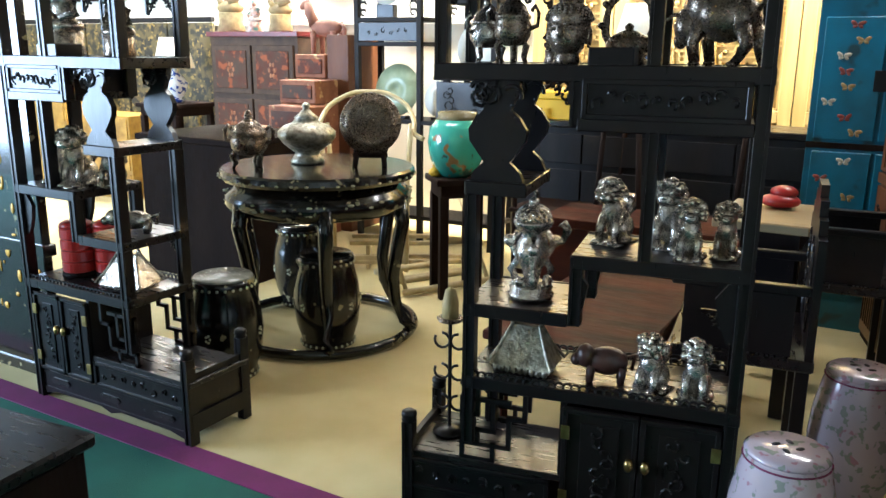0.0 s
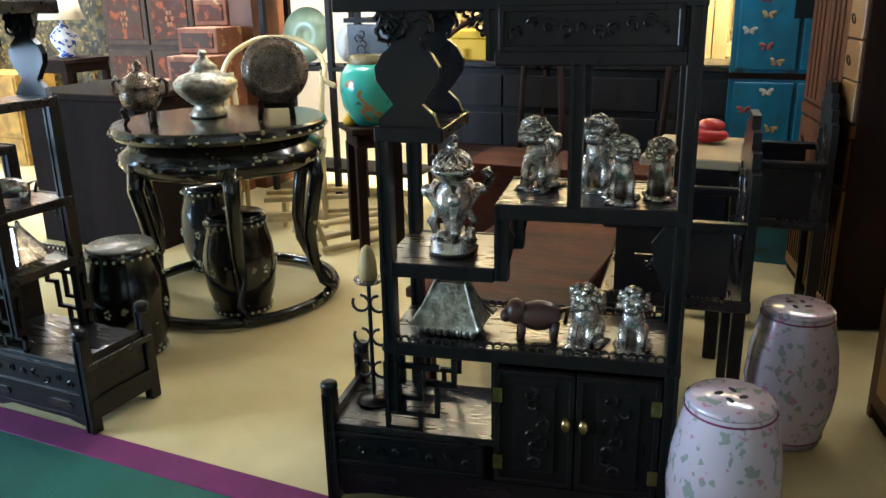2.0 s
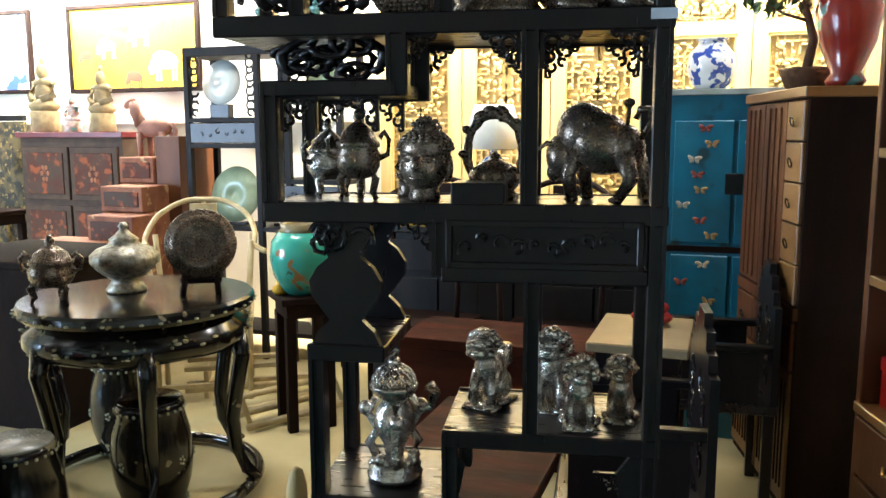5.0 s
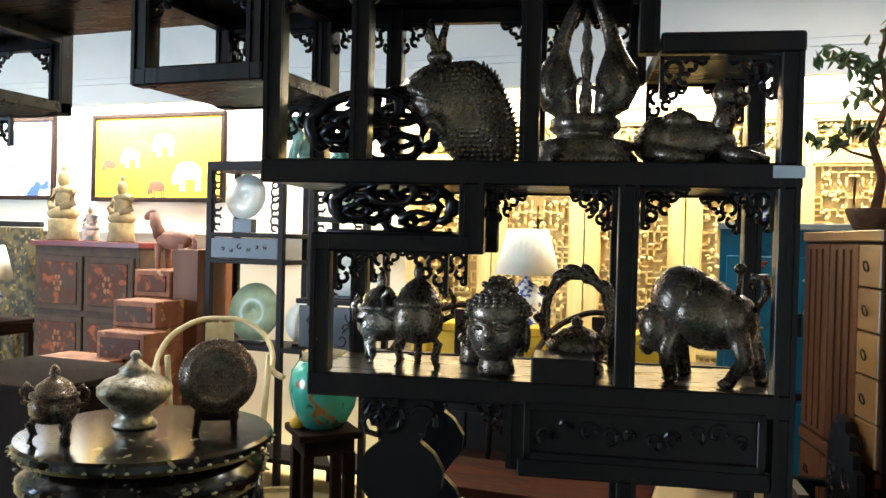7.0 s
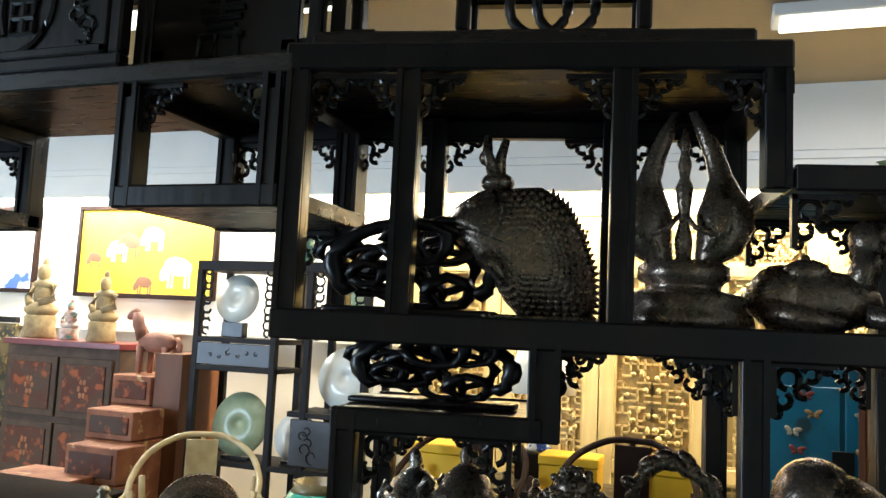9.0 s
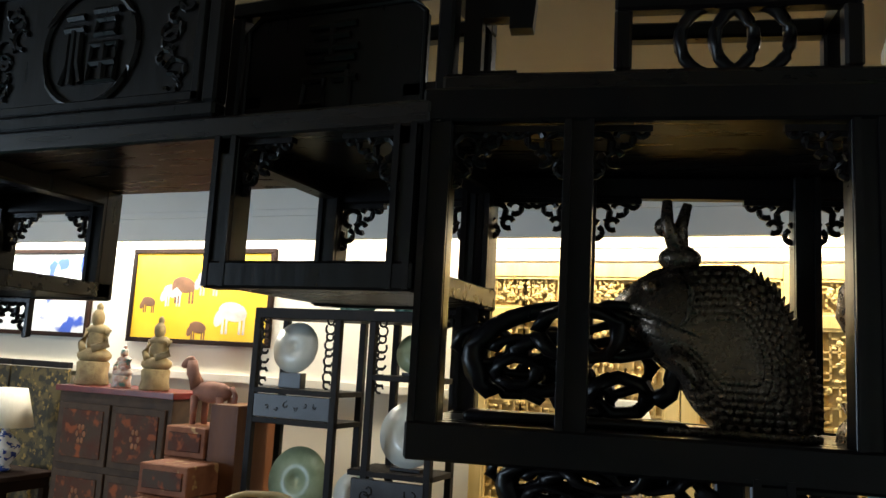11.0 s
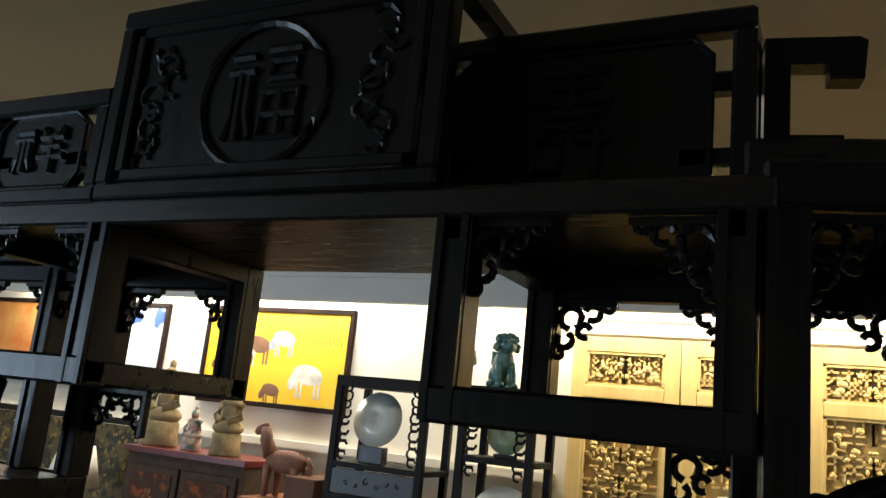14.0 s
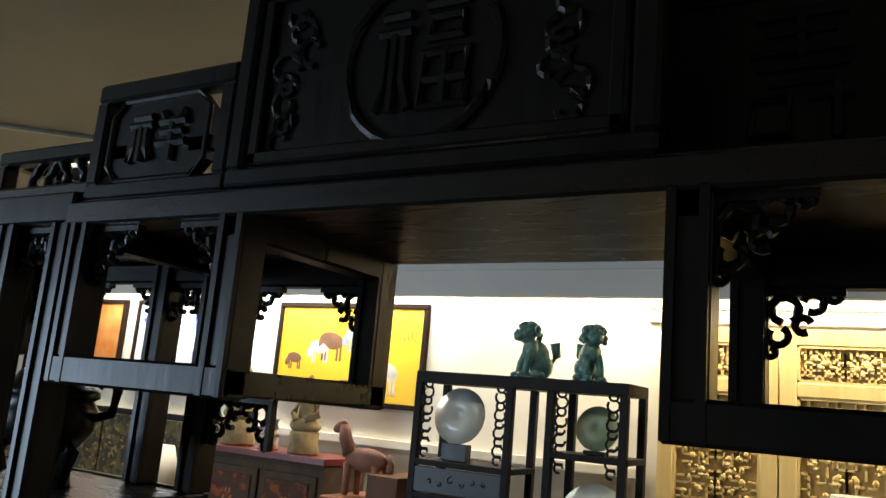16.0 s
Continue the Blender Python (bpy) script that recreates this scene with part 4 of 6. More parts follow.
def garden_wheel(k=1.0):
    """A round openwork carving of curling branches."""
    bm, rnd = BM(), random.Random(int(k * 10))
    for i in range(15):
        a, d = rnd.uniform(0, 6.28), rnd.uniform(0.02, 0.075)
        tube(bm, arc(d * math.cos(a) * 1.25, 0.085 + d * math.sin(a) * 0.95, rnd.uniform(0.018, 0.04), rnd.uniform(0, 360), rnd.uniform(420, 620), 9, rnd.uniform(-0.02, 0.02)), rnd.uniform(0.006, 0.012), 7)
    tube(bm, [(0.095 * math.cos(radians(a)), 0, 0.088 + 0.08 * math.sin(radians(a))) for a in range(-40, 221, 13)], 0.012, 7)
    box(bm, -0.10, 0.10, -0.03, 0.03, 0, 0.014, 0.004)
    bmesh.ops.scale(bm, vec=(k, k, k), verts=bm.verts)
    return bm


def ring_branch():
    """A dark ring of branches with birds round a lidded pot."""
    bm, rnd = BM(), random.Random(3)
    for i in range(3):
        tube(bm, [((0.075 + rnd.uniform(-0.008, 0.008)) * math.cos(radians(a)), rnd.uniform(-0.01, 0.01), 0.11 + (0.085 + rnd.uniform(-0.008, 0.008)) * math.sin(radians(a))) for a in range(-50, 231, 14)], 0.010, 7)
    for a in (40, 75, 120, 150, 10, 185, 100):
        ball(bm, 0.082 * math.cos(radians(a)), 0, 0.11 + 0.095 * math.sin(radians(a)), 0.02, 0.012, 0.011, rnd.uniform(-40, 40), 8)
    lathe(bm, [(0.06, 0), (0.062, 0.01), (0.05, 0.02), (0.066, 0.035), (0.07, 0.055), (0.06, 0.07), (0.035, 0.085), (0.012, 0.092), (0.014, 0.102), (0.004, 0.11)], seg=20)
    return bm


def small_beast():
    bm = BM()
    ball(bm, 0, 0, 0.05, 0.07, 0.035, 0.035)
    ball(bm, -0.07, 0, 0.06, 0.032, 0.03, 0.03)
    ball(bm, -0.10, 0, 0.05, 0.018, 0.02, 0.016)
    for x in (-0.05, 0.05):
        for y in (-0.02, 0.02):
            tube(bm, [(x, y, 0.04), (x - 0.005, y, 0)], 0.014, 7, 0.012)
    tube(bm, [(0.065, 0, 0.06), (0.09, 0, 0.07), (0.08, 0, 0.03)], 0.007, 6)
    return bm


def put(name, bm, material, label, category, x, y, z, rz=0, group="", smooth=True, k=(1, 1, 1), on=None):
    """Sets a shape down at a place; on: the turn of what it stands on; k: its size along its own axes."""
    bmesh.ops.scale(bm, vec=k, verts=bm.verts)
    return solo(name, bm, material, label, category, smooth, group, m=(on or Matrix.Identity(4)) @ pose(x, y, z + 0.001, 0, 0, rz))


# the shelves of the east half
S1, S3, S2, ARM, DR0, SB, SM, SU, ST = SHELVES
LIONS = "silvered bronze guardian lions on the cabinet"
for u, y, z, k, rz, sd in ((0.70, 1.85, S1, 0.86, -10, 1), (0.815, 1.85, S1, 0.86, 5, 2), (0.562, 1.97, S2, 0.92, -10, 3), (0.71, 1.97, S2, 0.96, 0, 4),
                           (0.768, 1.86, S2, 0.80, 12, 5), (0.858, 1.91, S2, 0.74, 5, 6)):
    put("lion_statue", lion(k, sd), SILVER, "small silvered bronze seated guardian lion on the black shelf", "statue", u - 1.195, y, z, rz - 12, LIONS, on=EAST)


def east(name, bm, material, label, category, u, y, z, rz=0, k=(1, 1, 1), smooth=True):
    put(name, bm, material, label, category, u - 1.195, y, z, rz, "", smooth, k, EAST)


east("beast_statue", small_beast(), mat("red_brown_stone", (0.085, 0.035, 0.025), 0.35, second=(0.04, 0.02, 0.016), scale=20), "small red-brown carved stone beast on the shelf", "statue", 0.575, 1.89, S1, 10, (0.85, 1.0, 1.15))
east("casket", house_box(), PEWTER, "pewter casket with a pagoda roof lid on the shelf", "casket", 0.345, 1.89, S1, -6, (0.9, 0.9, 1.0), False)
east("censer", censer(), SILVER, "tall silvered censer with pierced dome lid and bird", "censer", 0.35, 1.90, S3, 15, (0.95, 0.95, 0.92))
east("bull_statue", ox(), BRONZE, "polished bronze bull with lowered head on the shelf", "statue", 0.80, 1.90, SB, -24, (0.72, 0.95, 0.82))
east("head_statue", head_statue(), BRONZE, "bronze statue head with curled hair on the shelf", "statue", 0.43, 1.86, SB, -10, (0.78, 0.78, 0.72))
east("incense_urn", urn(0.85), BRONZE, "dark bronze covered incense urn on three legs", "urn", 0.275, 1.90, SB, 10, (0.8, 0.8, 1.05))
east("incense_urn", urn(0.75), SILVER, "silvered bronze covered incense urn beside a darker one", "urn", 0.19, 1.95, SB, 50, (0.9, 0.9, 1.05))
east("small_figurine", seated(0.36), BRONZE, "small dark bronze figurine behind the urns", "statue", 0.375, 1.99, SB, 0)
east("branch_pot", ring_branch(), BRONZE, "bronze pot under a ring of branches with birds", "ornament", 0.575, 1.93, SB, -10, (0.85, 0.85, 0.95))
east("openwork_carving", garden_wheel(1.0), EBONY, "black openwork carving of curling branches on the low shelf", "ornament", 0.22, 1.90, SM, -4, (1.25, 1, 0.62))
east("openwork_carving", garden_wheel(1.05), EBONY, "black round openwork carving on the upper shelf", "ornament", 0.18, 1.90, SU, 4, (1.25, 1, 0.80))
east("fish_statue", fish(), BRONZE, "bronze carp with a spiny back on the upper shelf", "statue", 0.348, 1.90, SU, -6, (1.0, 1, 1.04))
east("tusk_ornament", tusk_shrine(), BRONZE, "bronze ornament of two tusks over a lotus pedestal", "ornament", 0.579, 1.90, SU, -12, (1.02, 0.95, 0.98))
east("reclining_statue", reclining(), BRONZE, "dark bronze reclining beast on the upper shelf", "statue", 0.77, 1.90, SU, -10, (0.74, 0.8, 0.92))


# west half
def stack_box():
    th = thing("lacquer_box", "round red lacquer box in four tiers on the shelf", "box", pose(-2.83, 1.92, SHELVES[0] + 0.001))
    part("foot", lathe(BM(), [(0.06, 0), (0.068, 0.004), (0.064, 0.02)], seg=24), DARKWOOD, th, smooth=True)
    for i in range(4):
        part("tier", lathe(BM(), [(0.060, 0.02 + i * 0.045), (0.064, 0.024 + i * 0.045), (0.064, 0.058 + i * 0.045), (0.060, 0.063 + i * 0.045)], seg=26), REDW, th, smooth=False)
    part("lid", lathe(BM(), [(0.064, 0.20), (0.060, 0.215), (0.04, 0.226), (0.005, 0.23)], seg=26), REDW, th, smooth=True)
    return th


first = stack_box()
copy_thing(first, pose(-2.72, 1.99, SHELVES[0] + 0.001, 0, 0, 30))
put("casket", house_box(), SILVER, "silvered casket with a sloped lid on the shelf", "casket", -2.50, 1.90, S1, 8, smooth=False)
put("bird_statue", small_beast(), SILVER, "small silvered animal on the low shelf", "statue", -2.48, 1.92, S3, 40)
for x, y, k, sd in ((-2.86, 1.90, 1.0, 11), (-2.72, 1.88, 1.15, 12), (-2.62, 1.95, 0.9, 13)):
    put("lion_statue", lion(k, sd), SILVER, "silvered bronze beast on the shelf of the west half", "statue", x, y, S2, 20, "silvered beasts on the west half")
put("seated_statue", seated(0.62), BRONZE, "small dark bronze seated statue on the shelf", "statue", -2.45, 1.90, SB, 15)
put("seated_statue", seated(0.8), SILVER, "pale silvered seated statue on the shelf", "statue", -2.78, 1.92, SB, 15)
put("round_pot", urn(0.95), EBONY, "black round covered pot on the upper shelf", "pot", -2.42, 1.92, SU, 30)
put("branch_statue", ring_branch(), SILVER, "silvered branch ornament on the upper shelf", "ornament", -2.72, 1.92, SU, 20)

# ---- round table with drum stools ----
def round_table(x, y):
    th = thing("round_table", "round black lacquer table inlaid with mother-of-pearl", "table", pose(x, y, 0) @ Matrix.Diagonal((1.04, 1.04, 1.055, 1)))
    top = part("tabletop", lathe(BM(), [(0.42, 0.745), (0.448, 0.752), (0.458, 0.768), (0.455, 0.79), (0.445, 0.80), (0.0, 0.80)], seg=64), LACQ, th, smooth=False)
    bm = BM()
    for i in range(44):
        a = 2 * math.pi * i / 44
        ball(bm, 0.457 * math.cos(a), 0.457 * math.sin(a), 0.77, 0.010, 0.010, 0.005, seg=6)
    part("inlay", bm, PEARL, top, "mother-of-pearl dots", True)
    part("apron", lathe(BM(), [(0.385, 0.745), (0.395, 0.72), (0.432, 0.69), (0.438, 0.65), (0.415, 0.61), (0.38, 0.60), (0.37, 0.60), (0.37, 0.745)], seg=60, flute=0.015, nf=6), LACQ, th, smooth=True)
    bm = BM()
    rnd = random.Random(8)
    for i in range(60):
        a, z = rnd.uniform(0, 6.28), rnd.uniform(0.63, 0.70)
        ball(bm, 0.432 * math.cos(a), 0.432 * math.sin(a), z, rnd.uniform(0.006, 0.018), rnd.uniform(0.006, 0.018), 0.006, seg=6)
    part("inlay", bm, PEARL, th, "mother-of-pearl flowers", True)
    for i in range(6):
        a = radians(60 * i + 12)
        c, s = math.cos(a), math.sin(a)
        part("leg", tube(BM(), [(r * c, r * s, z) for r, z in ((0.41, 0.66), (0.425, 0.56), (0.40, 0.44), (0.375, 0.30), (0.385, 0.18), (0.43, 0.09), (0.47, 0.055), (0.44, 0.03))], 0.036, 8, 0.024), LACQ, th, smooth=True)
    bm = BM()
    tube(bm, [(0.45 * math.cos(radians(a)), 0.45 * math.sin(radians(a)), 0.03) for a in range(0, 361, 8)], 0.024, 8)
    part("foot_ring", bm, LACQ, th, smooth=True)
    return th


TX, TY = -2.50, 3.04
round_table(TX, TY)


def drum_stool(x, y, rz, label):
    th = thing("drum_stool", label, "stool", pose(x, y, 0, 0, 0, rz), "black lacquer drum stools")
    b = part("body", lathe(BM(), [(0.115, 0.0), (0.13, 0.01), (0.13, 0.03), (0.125, 0.04), (0.15, 0.12), (0.162, 0.22), (0.152, 0.32), (0.132, 0.40), (0.135, 0.41), (0.135, 0.435), (0.13, 0.45)], seg=40, flute=0.006, nf=8), LACQ, th, smooth=True)
    part("seat", lathe(BM(), [(0.128, 0.449), (0.122, 0.458), (0.0, 0.459)], seg=36), mat("grey_marble", (0.34, 0.33, 0.28), 0.25, second=(0.20, 0.20, 0.17), scale=14) if "marble" in label else LACQ, th, smooth=True)
    bm = BM()
    for z, r in ((0.42, 0.136), (0.022, 0.131)):
        for i in range(26):
            a = 2 * math.pi * i / 26
            ball(bm, r * math.cos(a), r * math.sin(a), z, 0.007, seg=6)
    for k in range(8):
        a = 2 * math.pi * (k + 0.4) / 8
        for q in range(5):
            w = radians(72 * q)
            ball(bm, 0.160 * math.cos(a + 0.06 * math.cos(w)), 0.160 * math.sin(a + 0.06 * math.cos(w)), 0.22 + 0.015 * math.sin(w), 0.006, seg=6)
    part("studs", bm, PEARL, b, "pale inlaid studs and flowers", True)
    return th


drum_stool(-2.47, 2.34, 0, "black lacquer drum stool with a pale marble seat")
drum_stool(TX + 0.16, TY - 0.16, 20, "black lacquer drum stool under the table")
drum_stool(TX - 0.36, TY + 0.28, 40, "black lacquer drum stool behind the table")
put("incense_urn", urn(1.22), BRONZE, "dark covered urn with handles on the round table", "urn", TX - 0.20, TY - 0.26, 0.844, 20)
put("covered_bowl", lathe(BM(), [(0.07, 0), (0.075, 0.008), (0.06, 0.03), (0.05, 0.045), (0.10, 0.085), (0.125, 0.115), (0.125, 0.14), (0.10, 0.165), (0.06, 0.18), (0.05, 0.195), (0.055, 0.20), (0.03, 0.22), (0.012, 0.24), (0.02, 0.25), (0.01, 0.265)], seg=40, flute=0.018, nf=20), PEWTER, "large chased pewter covered bowl on the round table", "bowl", TX - 0.09, TY + 0.03, 0.844, k=(1.12, 1.12, 1.12))
th = thing("display_plate", "round chased bronze plate on a carved wooden stand", "plate", pose(TX + 0.23, TY + 0.12, 0.845, 0, 0, 30) @ Matrix.Diagonal((1.2, 1.2, 1.2, 1)))
part("plate", lathe(BM(), [(0.0, 0.0), (0.02, 0.004), (0.03, 0.0), (0.06, 0.004), (0.065, 0.0), (0.10, 0.006), (0.105, 0.014), (0.12, 0.014), (0.125, 0.02), (0.12, 0.028), (0.0, 0.03)], seg=44, m=pose(0, -0.01, 0.175, 78, 0, 0) @ Matrix.Diagonal((1, 1, -1, 1))), BRONZE, th, smooth=True)
for s in (-1, 1):
    part("stand_leg", tube(BM(), [(s * 0.06, -0.05, 0), (s * 0.055, -0.03, 0.04), (s * 0.06, 0.01, 0.07), (s * 0.05, 0.05, 0.12)], 0.011, 7), DARKWOOD, th, smooth=True)
part("stand_rail", box(BM(), -0.07, 0.07, -0.03, 0.0, 0.035, 0.055, 0.004), DARKWOOD, th)


# ---- porcelain garden stools ----
def garden_stool(x, y, rz):
    th = thing("garden_stool", "pink glazed porcelain garden stool painted with flowers", "stool", pose(x, y, 0, 0, 0, rz) @ Matrix.Diagonal((0.93, 0.93, 0.98, 1)), "porcelain garden stools")
    part("body", lathe(BM(), [(0.10, 0), (0.112, 0.006), (0.118, 0.04), (0.138, 0.12), (0.146, 0.21), (0.138, 0.31), (0.118, 0.40), (0.112, 0.425), (0.108, 0.44)], seg=44), PINK, th, smooth=True)
    part("seat", lathe(BM(), [(0.109, 0.439), (0.112, 0.447), (0.10, 0.456), (0.0, 0.46)], seg=40), PINK, th, smooth=True)
    # the seat is closed: dark ovals paint the shade inside its coin openings
    bm = BM()
    for a in range(0, 360, 90):
        ball(bm, 0.03 * math.cos(radians(a)), 0.03 * math.sin(radians(a)), 0.459, 0.014, 0.008, 0.0035, turn=a + 45, seg=10)
    part("pierced_coin", bm, mat("hole_shade", (0.03, 0.022, 0.02), 0.8), th, "dark ovals painted as the shade inside the coin openings", True)
    bm = BM()
    for z, r in ((0.428, 0.1125), (0.03, 0.117)):
        tube(bm, [(r * math.cos(radians(a)), r * math.sin(radians(a)), z) for a in range(0, 361, 10)], 0.003, 5)
    part("band", bm, mat("plum_glaze", (0.30, 0.06, 0.13), 0.25), th, smooth=True)
    return th


garden_stool(-0.165, 1.962, 0)
garden_stool(-0.037, 2.636, 70)


# ---- chests on the east side ----
def loc_box(a, b, c, d, e, f, bev=0.003):
    return box(BM(), a, b, c, d, e, f, bev)


def tansu():
    """Two-part chest, its front towards the cabinet, turned a little. Own axes: front is x = 0, y runs along the front."""
    th = thing("chest", "tall chestnut chest with sliding doors and small drawers", "chest", pose(0.08, 3.58, 0, 0, 0, 14.5))
    W, H, D = 0.76, 1.68, 0.42
    part("body", loc_box(0.012, D, 0, W, 0.02, H - 0.04), DARKWOOD, th, "dark brown carcass")
    part("top", loc_box(-0.006, D + 0.006, -0.006, W + 0.006, H - 0.04, H, 0.004), HONEY, th)
    part("mid_rail", loc_box(-0.004, 0.02, 0, W, 0.80, 0.85), CHESTNUT, th)
    for a, b in ((0.20, 0.47), (0.48, W - 0.01)):
        d = part("door", loc_box(0.0, 0.016, a, b, 0.86, H - 0.05), CHESTNUT, th)
        for i in range(1, 4):
            part("slat", loc_box(-0.006, 0.004, a + (b - a) * i / 4 - 0.006, a + (b - a) * i / 4 + 0.006, 0.88, H - 0.07, 0.001), CHESTNUT, d)
    ring = tube(BM(), [(-0.012 - 0.004 * math.sin(radians(a)), 0.018 * math.cos(radians(a)), 0.018 * math.sin(radians(a)) - 0.014) for a in range(0, 361, 24)], 0.003, 5)
    ring_me = mesh_of("handle", ring, mat("black_iron", (0.02, 0.02, 0.02), 0.5, 0.6))

    def drawer(a, b, c, d, material):
        dr = part("drawer", loc_box(-0.002, 0.016, a, b, c, d, 0.004), material, th)
        share("handle", ring_me, dr, pose(-0.002, (a + b) / 2, (c + d) / 2 + 0.012))
        return dr

    for i in range(5):
        drawer(0.012, 0.19, 0.86 + i * 0.155, 0.86 + (i + 1) * 0.155 - 0.006, HONEY)
    for i in range(3):
        drawer(0.012 + i * 0.25, 0.252 + i * 0.25, 0.60, 0.79, CHESTNUT)
    for a, b in ((0.012, 0.37), (0.38, W - 0.01)):
        d = part("door", loc_box(0.0, 0.016, a, b, 0.06, 0.59), HONEY, th)
        for i in range(9):
            part("slat", loc_box(-0.005, 0.003, a + 0.03 + (b - a - 0.06) * i / 8 - 0.005, a + 0.03 + (b - a - 0.06) * i / 8 + 0.005, 0.12, 0.55, 0.001), DARKWOOD, d)
    return th


tansu()
put("jar", lathe(BM(), [(0.06, 0), (0.09, 0.03), (0.12, 0.10), (0.11, 0.18), (0.07, 0.22), (0.065, 0.24), (0.08, 0.25)], seg=30), WHITEB, "blue and white porcelain jar on the teal cabinet", "jar", -0.28, 4.62, 1.72)
put("red_vase", lathe(BM(), [(0.06, 0), (0.075, 0.02), (0.055, 0.05), (0.10, 0.16), (0.12, 0.28), (0.09, 0.38), (0.06, 0.42), (0.075, 0.46)], seg=30), mat("red_flambe_glaze", (0.36, 0.03, 0.02), 0.15, second=(0.18, 0.02, 0.015), scale=5, coat=0.5, spots=[((0.10, 0.25, 0.25), 7, 0.62, 0.66)]), "tall red glazed vase on the chest", "vase", 0.22, 3.72, 1.68)


def bonsai():
    th = thing("potted_tree", "ornamental dwarf tree in a wooden pot on the chest", "plant", pose(0.10, 3.92, 1.681))
    part("pot", lathe(BM(), [(0.06, 0), (0.075, 0.01), (0.10, 0.07), (0.10, 0.085), (0.085, 0.085)], seg=20, flute=0.03, nf=8), BARK, th, smooth=True)
    rnd = random.Random(12)
    tr = part("trunk", tube(BM(), [(0, 0, 0.08), (0.02, 0, 0.2), (-0.02, 0.01, 0.34), (0.03, 0, 0.48), (0.0, 0, 0.66), (0.04, 0, 0.82)], 0.02, 8, 0.007), BARK, th, smooth=True)
    ends = []
    for i in range(9):
        z, a = 0.3 + i * 0.06, rnd.uniform(0, 6.28)
        e = Vector((0.17 * math.cos(a), 0.17 * math.sin(a), z + rnd.uniform(-0.02, 0.08)))
        part("limb", tube(BM(), [(0, 0, z - 0.03), (e.x * 0.5, e.y * 0.5, z), e], 0.008, 6, 0.003), BARK, tr, smooth=True)
        ends.append(e)
    bm = BM()
    for e in ends:
        for _ in range(26):
            p = e + Vector((rnd.gauss(0, 0.04), rnd.gauss(0, 0.04), rnd.gauss(0, 0.02)))
            m = Matrix.Translation(p) @ Euler((rnd.uniform(0, 6), rnd.uniform(0, 6), rnd.uniform(0, 6))).to_matrix().to_4x4()
            q = [bm.verts.new(m @ Vector(v)) for v in ((-0.03, 0, 0), (0, 0.015, 0.005), (0.034, 0, 0), (0, -0.015, 0.005))]
            bm.faces.new(q)
    part("crown", bm, LEAF, th)
    return th


bonsai()


def teal_cabinet():
    th = thing("cabinet", "tall teal lacquered cabinet painted with butterflies", "cabinet", pose(-0.46, 4.40, 0))
    W, H, D = 0.62, 1.69, 0.45
    part("body", loc_box(0, W, 0.015, D, 0.0, H), TEAL, th)
    part("top", loc_box(-0.01, W + 0.01, -0.005, D + 0.01, H, H + 0.03), mat("pale_top", (0.42, 0.46, 0.42), 0.5), th)
    rnd = random.Random(6)
    cols = [mat("butterfly_ochre", (0.45, 0.28, 0.10), 0.5), mat("butterfly_rust", (0.30, 0.06, 0.04), 0.5), mat("butterfly_pale", (0.55, 0.50, 0.36), 0.5)]
    n = 0
    for a, b, c, d in ((0.03, 0.30, 0.98, 1.57), (0.32, 0.59, 0.98, 1.57), (0.03, 0.30, 0.2, 0.92), (0.32, 0.59, 0.2, 0.92)):
        dr = part("door", loc_box(a, b, 0.0, 0.016, c, d, 0.004), TEAL, th)
        for i in range(8):
            cx, cz, g = rnd.uniform(a + 0.05, b - 0.05), c + (d - c) * (i + 0.5) / 8, rnd.uniform(-30, 30)
            bm = BM()
            for s in (-1, 1):
                ball(bm, cx + s * 0.017, -0.001, cz + 0.006, 0.019, 0.002, 0.010, g - s * 30, 8)
                ball(bm, cx + s * 0.012, -0.001, cz - 0.009, 0.012, 0.002, 0.008, g + s * 30, 8)
            part("butterfly", bm, cols[n % 3], dr, smooth=True)
            n += 1
    part("lock_plate", loc_box(0.27, 0.35, -0.006, 0.0, 1.22, 1.32), mat("black_iron", (0.02, 0.02, 0.02)), th)
    part("gap_rail", loc_box(0.0, W, 0.004, 0.02, 0.935, 0.965), DARKWOOD, th)
    return th


teal_cabinet()


